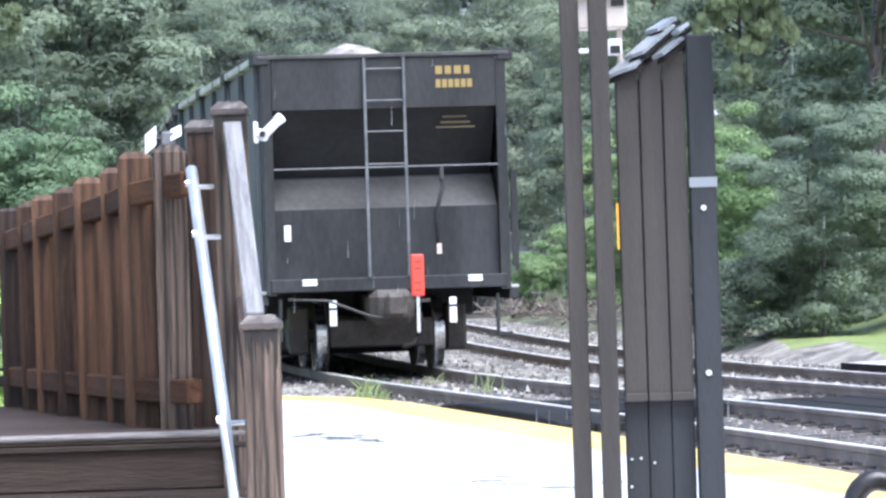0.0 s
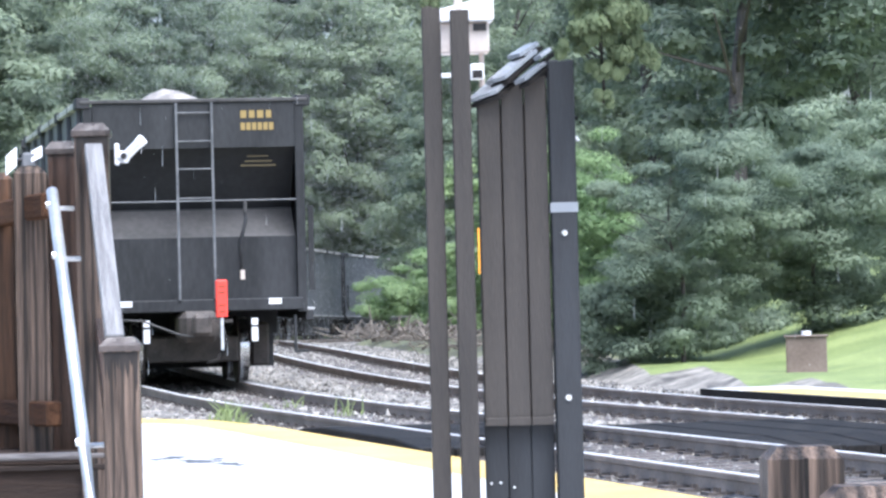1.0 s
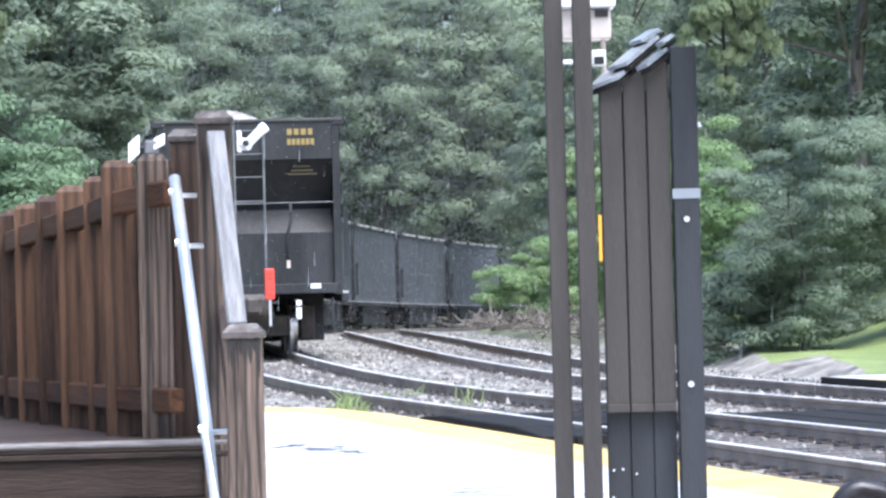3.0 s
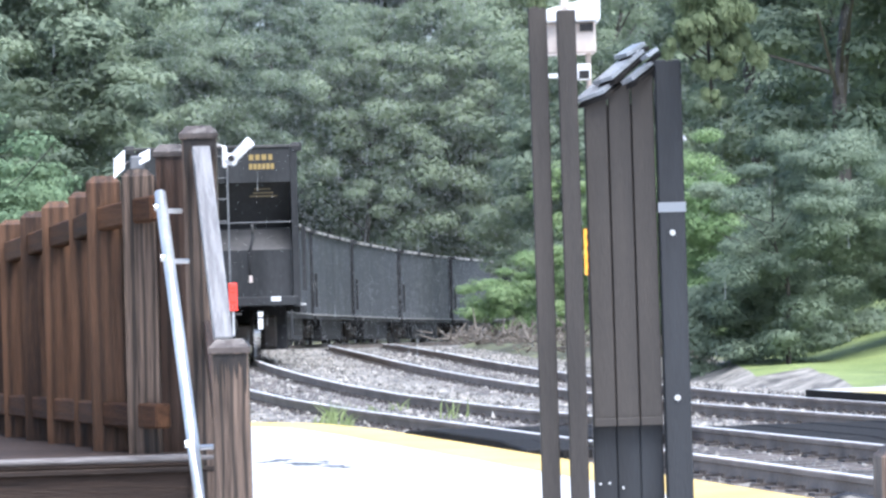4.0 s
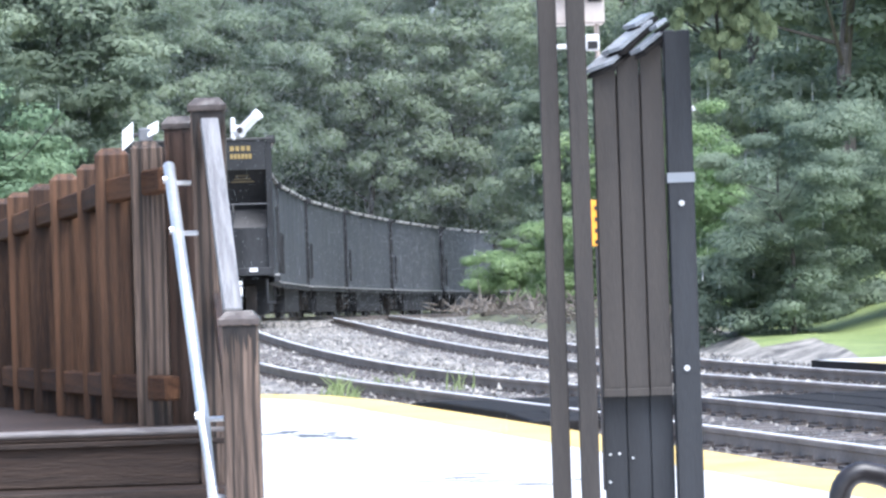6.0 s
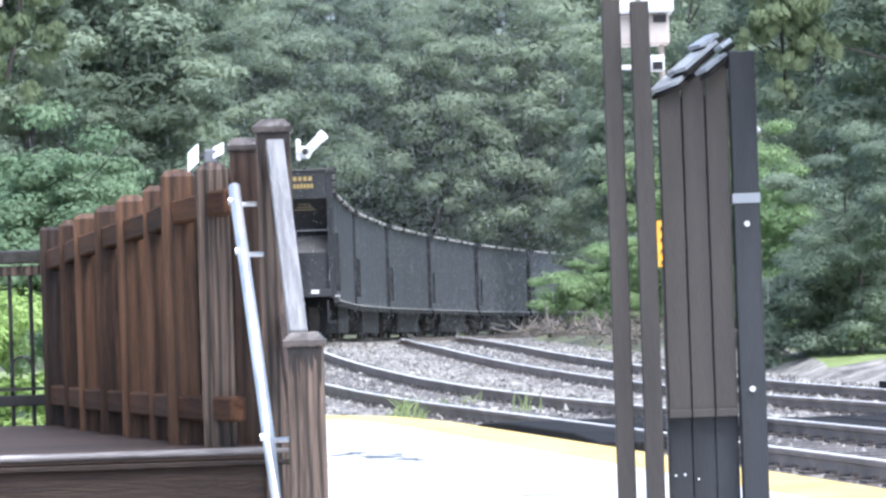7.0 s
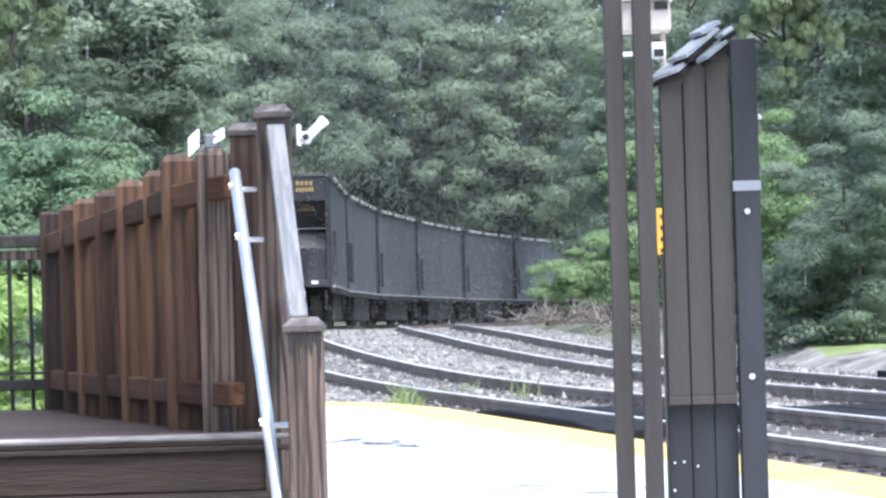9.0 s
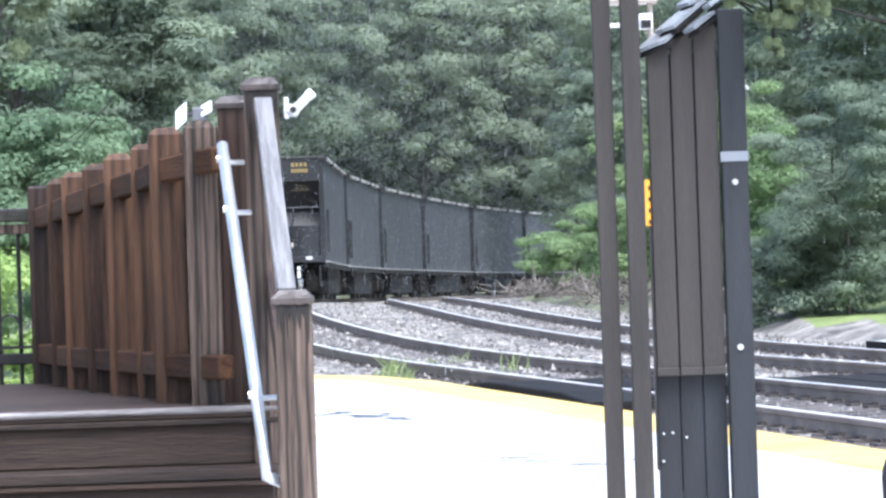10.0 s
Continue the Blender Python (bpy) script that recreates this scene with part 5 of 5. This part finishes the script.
hanging_leaves("hanging_branch", "drooping leafy branch hanging over the kiosk roof", 71, [(1.3, 13.2, 3.6), (1.15, 12.8, 2.6), (1.06, 12.75, 2.15), (0.99, 12.75, 1.95), (1.0, 12.75, 1.74)],
               [(1.10, 12.8, 2.06, 0.09), (1.0, 12.75, 2.0, 0.08), (0.93, 12.75, 1.97, 0.06), (0.87, 12.72, 1.93, 0.03), (1.05, 12.8, 1.90, 0.06), (1.13, 12.8, 1.94, 0.06), (0.99, 12.75, 1.85, 0.045), (1.0, 12.75, 1.77, 0.025), (1.16, 12.8, 1.88, 0.03), (0.97, 12.8, 2.12, 0.1), (1.2, 12.8, 2.2, 0.1)], 440, 0.0062)
hanging_leaves("hanging_branch", "leafy twig tip hanging beside the slim posts", 72, [(0.45, 12.7, 3.2), (0.445, 12.7, 2.6), (0.44, 12.7, 2.1)], [(0.44, 12.7, 2.10, 0.03), (0.43, 12.7, 2.17, 0.05), (0.40, 12.7, 2.25, 0.07)], 300, 0.0065)
hanging_leaves("hanging_branch", "leafy branch hanging at the edge of the deck view", 73, [(-1.4, 12.6, 3.4), (-1.46, 12.5, 2.6), (-1.47, 12.5, 2.05), (-1.52, 12.5, 1.86)],
               [(-1.52, 12.5, 2.03, 0.05), (-1.36, 12.5, 2.0, 0.05), (-1.45, 12.5, 1.81, 0.035), (-1.57, 12.5, 1.90, 0.06), (-1.42, 12.5, 2.10, 0.06), (-1.6, 12.5, 2.1, 0.07), (-1.40, 12.5, 1.93, 0.03), (-1.62, 12.5, 1.98, 0.05)], 280, 0.007)


def build_left_background():
    """A louvred shed and a lamp seen past the end of the deck."""
    h = base("garden_shed", "pale wooden shed with a louvred vent behind the railing", "shed", at=(0, 0, -0.15))
    part("wall", boxed(-8.5, -5.42, 40.0, 42.5, 0, 2.3), KIOSK, h)
    part("roof", boxed(-8.7, -5.40, 39.8, 42.7, 2.302, 2.36), SHINGLE, h)
    for i in range(7):
        m = Matrix.Translation((-5.75, 39.97, 1.5 + 0.12 * i)) @ Matrix.Rotation(radians(35), 4, "X")
        part("louvre_slat", boxed(-0.3, 0.3, -0.05, 0.05, -0.012, 0.012), BROWN_BOX, h, at=m)
    part("vent_back", boxed(-6.06, -5.44, 39.985, 39.998, 1.42, 2.25), BLACK_METAL, h)
    part("corner_board", boxed(-5.47, -5.41, 39.94, 39.998, 0, 2.3), BROWN_BOX, h)
    z = base("street_lamp", "beige box-headed street lamp above the trees", "street lamp", at=(-5.75, 41, -0.2))
    part("pole", rodded((0, 0, 0), (0, 0, 4.8), 0.06, 12, 0.04), BEIGE, z)
    part("arm", rodded((0, 0, 4.72), (0.55, -0.4, 4.68), 0.03, 8), BEIGE, z)
    part("lamp_head", boxed(0.45, 0.84, -0.55, -0.25, 4.60, 4.75), BEIGE, z, bevel=0.02)


build_left_background()


def build_barrel():
    b = base("orange_barrel", "orange plastic barrel standing behind the deck railing", "barrel", at=(-2.73, 20.0, PLAT_Z))
    part("body", rodded((0, 0, 0), (0, 0, 0.56), 0.2, 24, 0.17), ORANGE, b)
    part("rim", rodded((0, 0, 0.56), (0, 0, 0.59), 0.18, 24), ORANGE, b)
    part("band", rodded((0, 0, 0.3), (0, 0, 0.38), 0.19, 24), WHITE, b)


build_barrel()


def brush_pile(x, y, n, seed):
    """Tangled dead twigs, too small to tell apart."""
    rng = random.Random(seed)
    bm = bmesh.new()
    for _ in range(n):
        a = Vector((rng.gauss(0, 0.55), rng.gauss(0, 2.0), rng.uniform(0, 0.3)))
        d = Vector((rng.uniform(-1, 1), rng.uniform(-1, 1), rng.uniform(-0.1, 0.7))).normalized() * rng.uniform(0.2, 0.7)
        rod(bm, a, a + d, rng.uniform(0.012, 0.04), 5, 0.008)
    thing("brush_pile", bm, BRUSH, "heap of dead brown branches below the pale bush", "brush pile", "brush piles", kind="stuff", at=(x, y, ground_z(x, y) + 0.02))


brush_pile(1.9, 100, 150, 5)
brush_pile(2.6, 88, 130, 6)
brush_pile(3.2, 78, 90, 7)
brush_pile(4.3, 68, 70, 8)


def tuft(x, y, n, h, seed):
    rng = random.Random(seed)
    vv, ff = [], []
    for _ in range(n):
        a, r = rng.uniform(0, 6.28), rng.uniform(0, 0.22)
        p = Vector((r * math.cos(a), r * 2 * math.sin(a), 0))
        lean = Vector((rng.uniform(-0.5, 0.5), rng.uniform(-0.5, 0.5), 1)).normalized() * h * rng.uniform(0.5, 1.1)
        w = Vector((rng.uniform(-1, 1), rng.uniform(-0.4, 0.4), 0)).normalized() * 0.012
        k = len(vv)
        vv += [p - w, p + w, p + lean * 0.6 + w * 0.8, p + lean * 0.6 - w * 0.8, p + lean + Vector((lean.x * 0.5, lean.y * 0.5, -0.05 * h))]
        ff += [(k, k + 1, k + 2, k + 3), (k + 3, k + 2, k + 4)]
    thing("grass_tuft", mesh_from("grass_tuft", vv, ff, BLADE), None, "yellow-green weed tuft growing in the ballast", "grass tuft", "weeds", kind="stuff", at=(x, y, -0.17))


for i, (x, y, n, h) in enumerate(((-0.86, 41.6, 46, 0.4), (-0.75, 42.0, 16, 0.24), (0.42, 44.0, 12, 0.34), (-1.0, 42.6, 16, 0.18), (-0.55, 47.0, 10, 0.3), (-0.2, 48, 9, 0.3))):
    tuft(x, y, n, h, 90 + i)


def triangles(name, v, material, label):
    """Loose triangles from rows of three corners, as one object."""
    me = bpy.data.meshes.new(name)
    me.vertices.add(len(v))
    me.vertices.foreach_set("co", v.ravel())
    me.loops.add(len(v))
    me.loops.foreach_set("vertex_index", np.arange(len(v)))
    me.polygons.add(len(v) // 3)
    me.polygons.foreach_set("loop_start", np.arange(0, len(v), 3))
    me.update()
    me.materials.append(material)
    return tagged(new(name, me), label, "rain", kind="stuff")


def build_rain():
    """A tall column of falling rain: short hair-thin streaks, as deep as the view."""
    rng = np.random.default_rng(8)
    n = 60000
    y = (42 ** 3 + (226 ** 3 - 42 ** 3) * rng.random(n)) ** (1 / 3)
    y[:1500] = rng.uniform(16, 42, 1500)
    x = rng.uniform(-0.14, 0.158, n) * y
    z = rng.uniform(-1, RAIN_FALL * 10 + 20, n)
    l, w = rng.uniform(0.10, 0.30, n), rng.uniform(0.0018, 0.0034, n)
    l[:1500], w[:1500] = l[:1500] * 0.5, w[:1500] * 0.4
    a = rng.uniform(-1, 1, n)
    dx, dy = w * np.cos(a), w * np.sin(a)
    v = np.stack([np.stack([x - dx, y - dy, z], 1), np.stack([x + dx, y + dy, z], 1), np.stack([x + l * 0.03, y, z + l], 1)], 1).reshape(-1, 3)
    return triangles("rain", v, RAIN_AND_HAZE, "pale streaks of falling rain")


def build_haze_specks():
    """Haze added as specks over the line: too small to tell apart, scaled up with distance, which they grey."""
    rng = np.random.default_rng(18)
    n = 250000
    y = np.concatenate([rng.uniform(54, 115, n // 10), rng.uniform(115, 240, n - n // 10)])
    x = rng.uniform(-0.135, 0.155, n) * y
    z = rng.uniform(-2, 0.083 * y + 1.5 + HAZE_FALL * 10)
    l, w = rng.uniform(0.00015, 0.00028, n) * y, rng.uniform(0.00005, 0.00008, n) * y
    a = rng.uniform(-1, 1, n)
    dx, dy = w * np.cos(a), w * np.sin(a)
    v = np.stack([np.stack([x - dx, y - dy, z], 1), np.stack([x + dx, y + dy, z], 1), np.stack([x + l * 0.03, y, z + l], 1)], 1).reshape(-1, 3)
    return triangles("drizzle", v, RAIN_AND_HAZE, "fine grey specks added as haze over the railway")


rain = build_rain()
drizzle = build_haze_specks()

# ---------------------------------------------------------------- motion
def train_s(t):
    """Arc length of the last car's rear end."""
    return s_of(49.1) + 5.67 * t + 0.04 * t * t


def motions():
    times = [0.5 * k for k in range(21)]
    for i, c in enumerate(train_cars):
        rows = []
        for t in times:
            s = train_s(t) + i * PITCH
            a, b = along(s), along(s + CAR_L)
            d = b - a
            rows.append((t, Matrix.Translation(a) @ Matrix.Rotation(math.atan2(-d.x, d.y), 4, "Z") @ Matrix.Rotation(math.atan2(d.z, math.hypot(d.x, d.y)), 4, "X")))
        walk(c, rows)
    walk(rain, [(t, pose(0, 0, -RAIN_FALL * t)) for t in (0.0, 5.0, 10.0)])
    walk(drizzle, [(t, pose(0, 0, -HAZE_FALL * t)) for t in (0.0, 5.0, 10.0)])
    for w in first_wheels:
        at = w.matrix_basis.translation.copy()
        walk(w, [(0.1 * k, Matrix.Translation(at) @ Matrix.Rotation(-(train_s(0.1 * k) - train_s(0)) / WHEEL_R, 4, "X")) for k in range(101)])


motions()
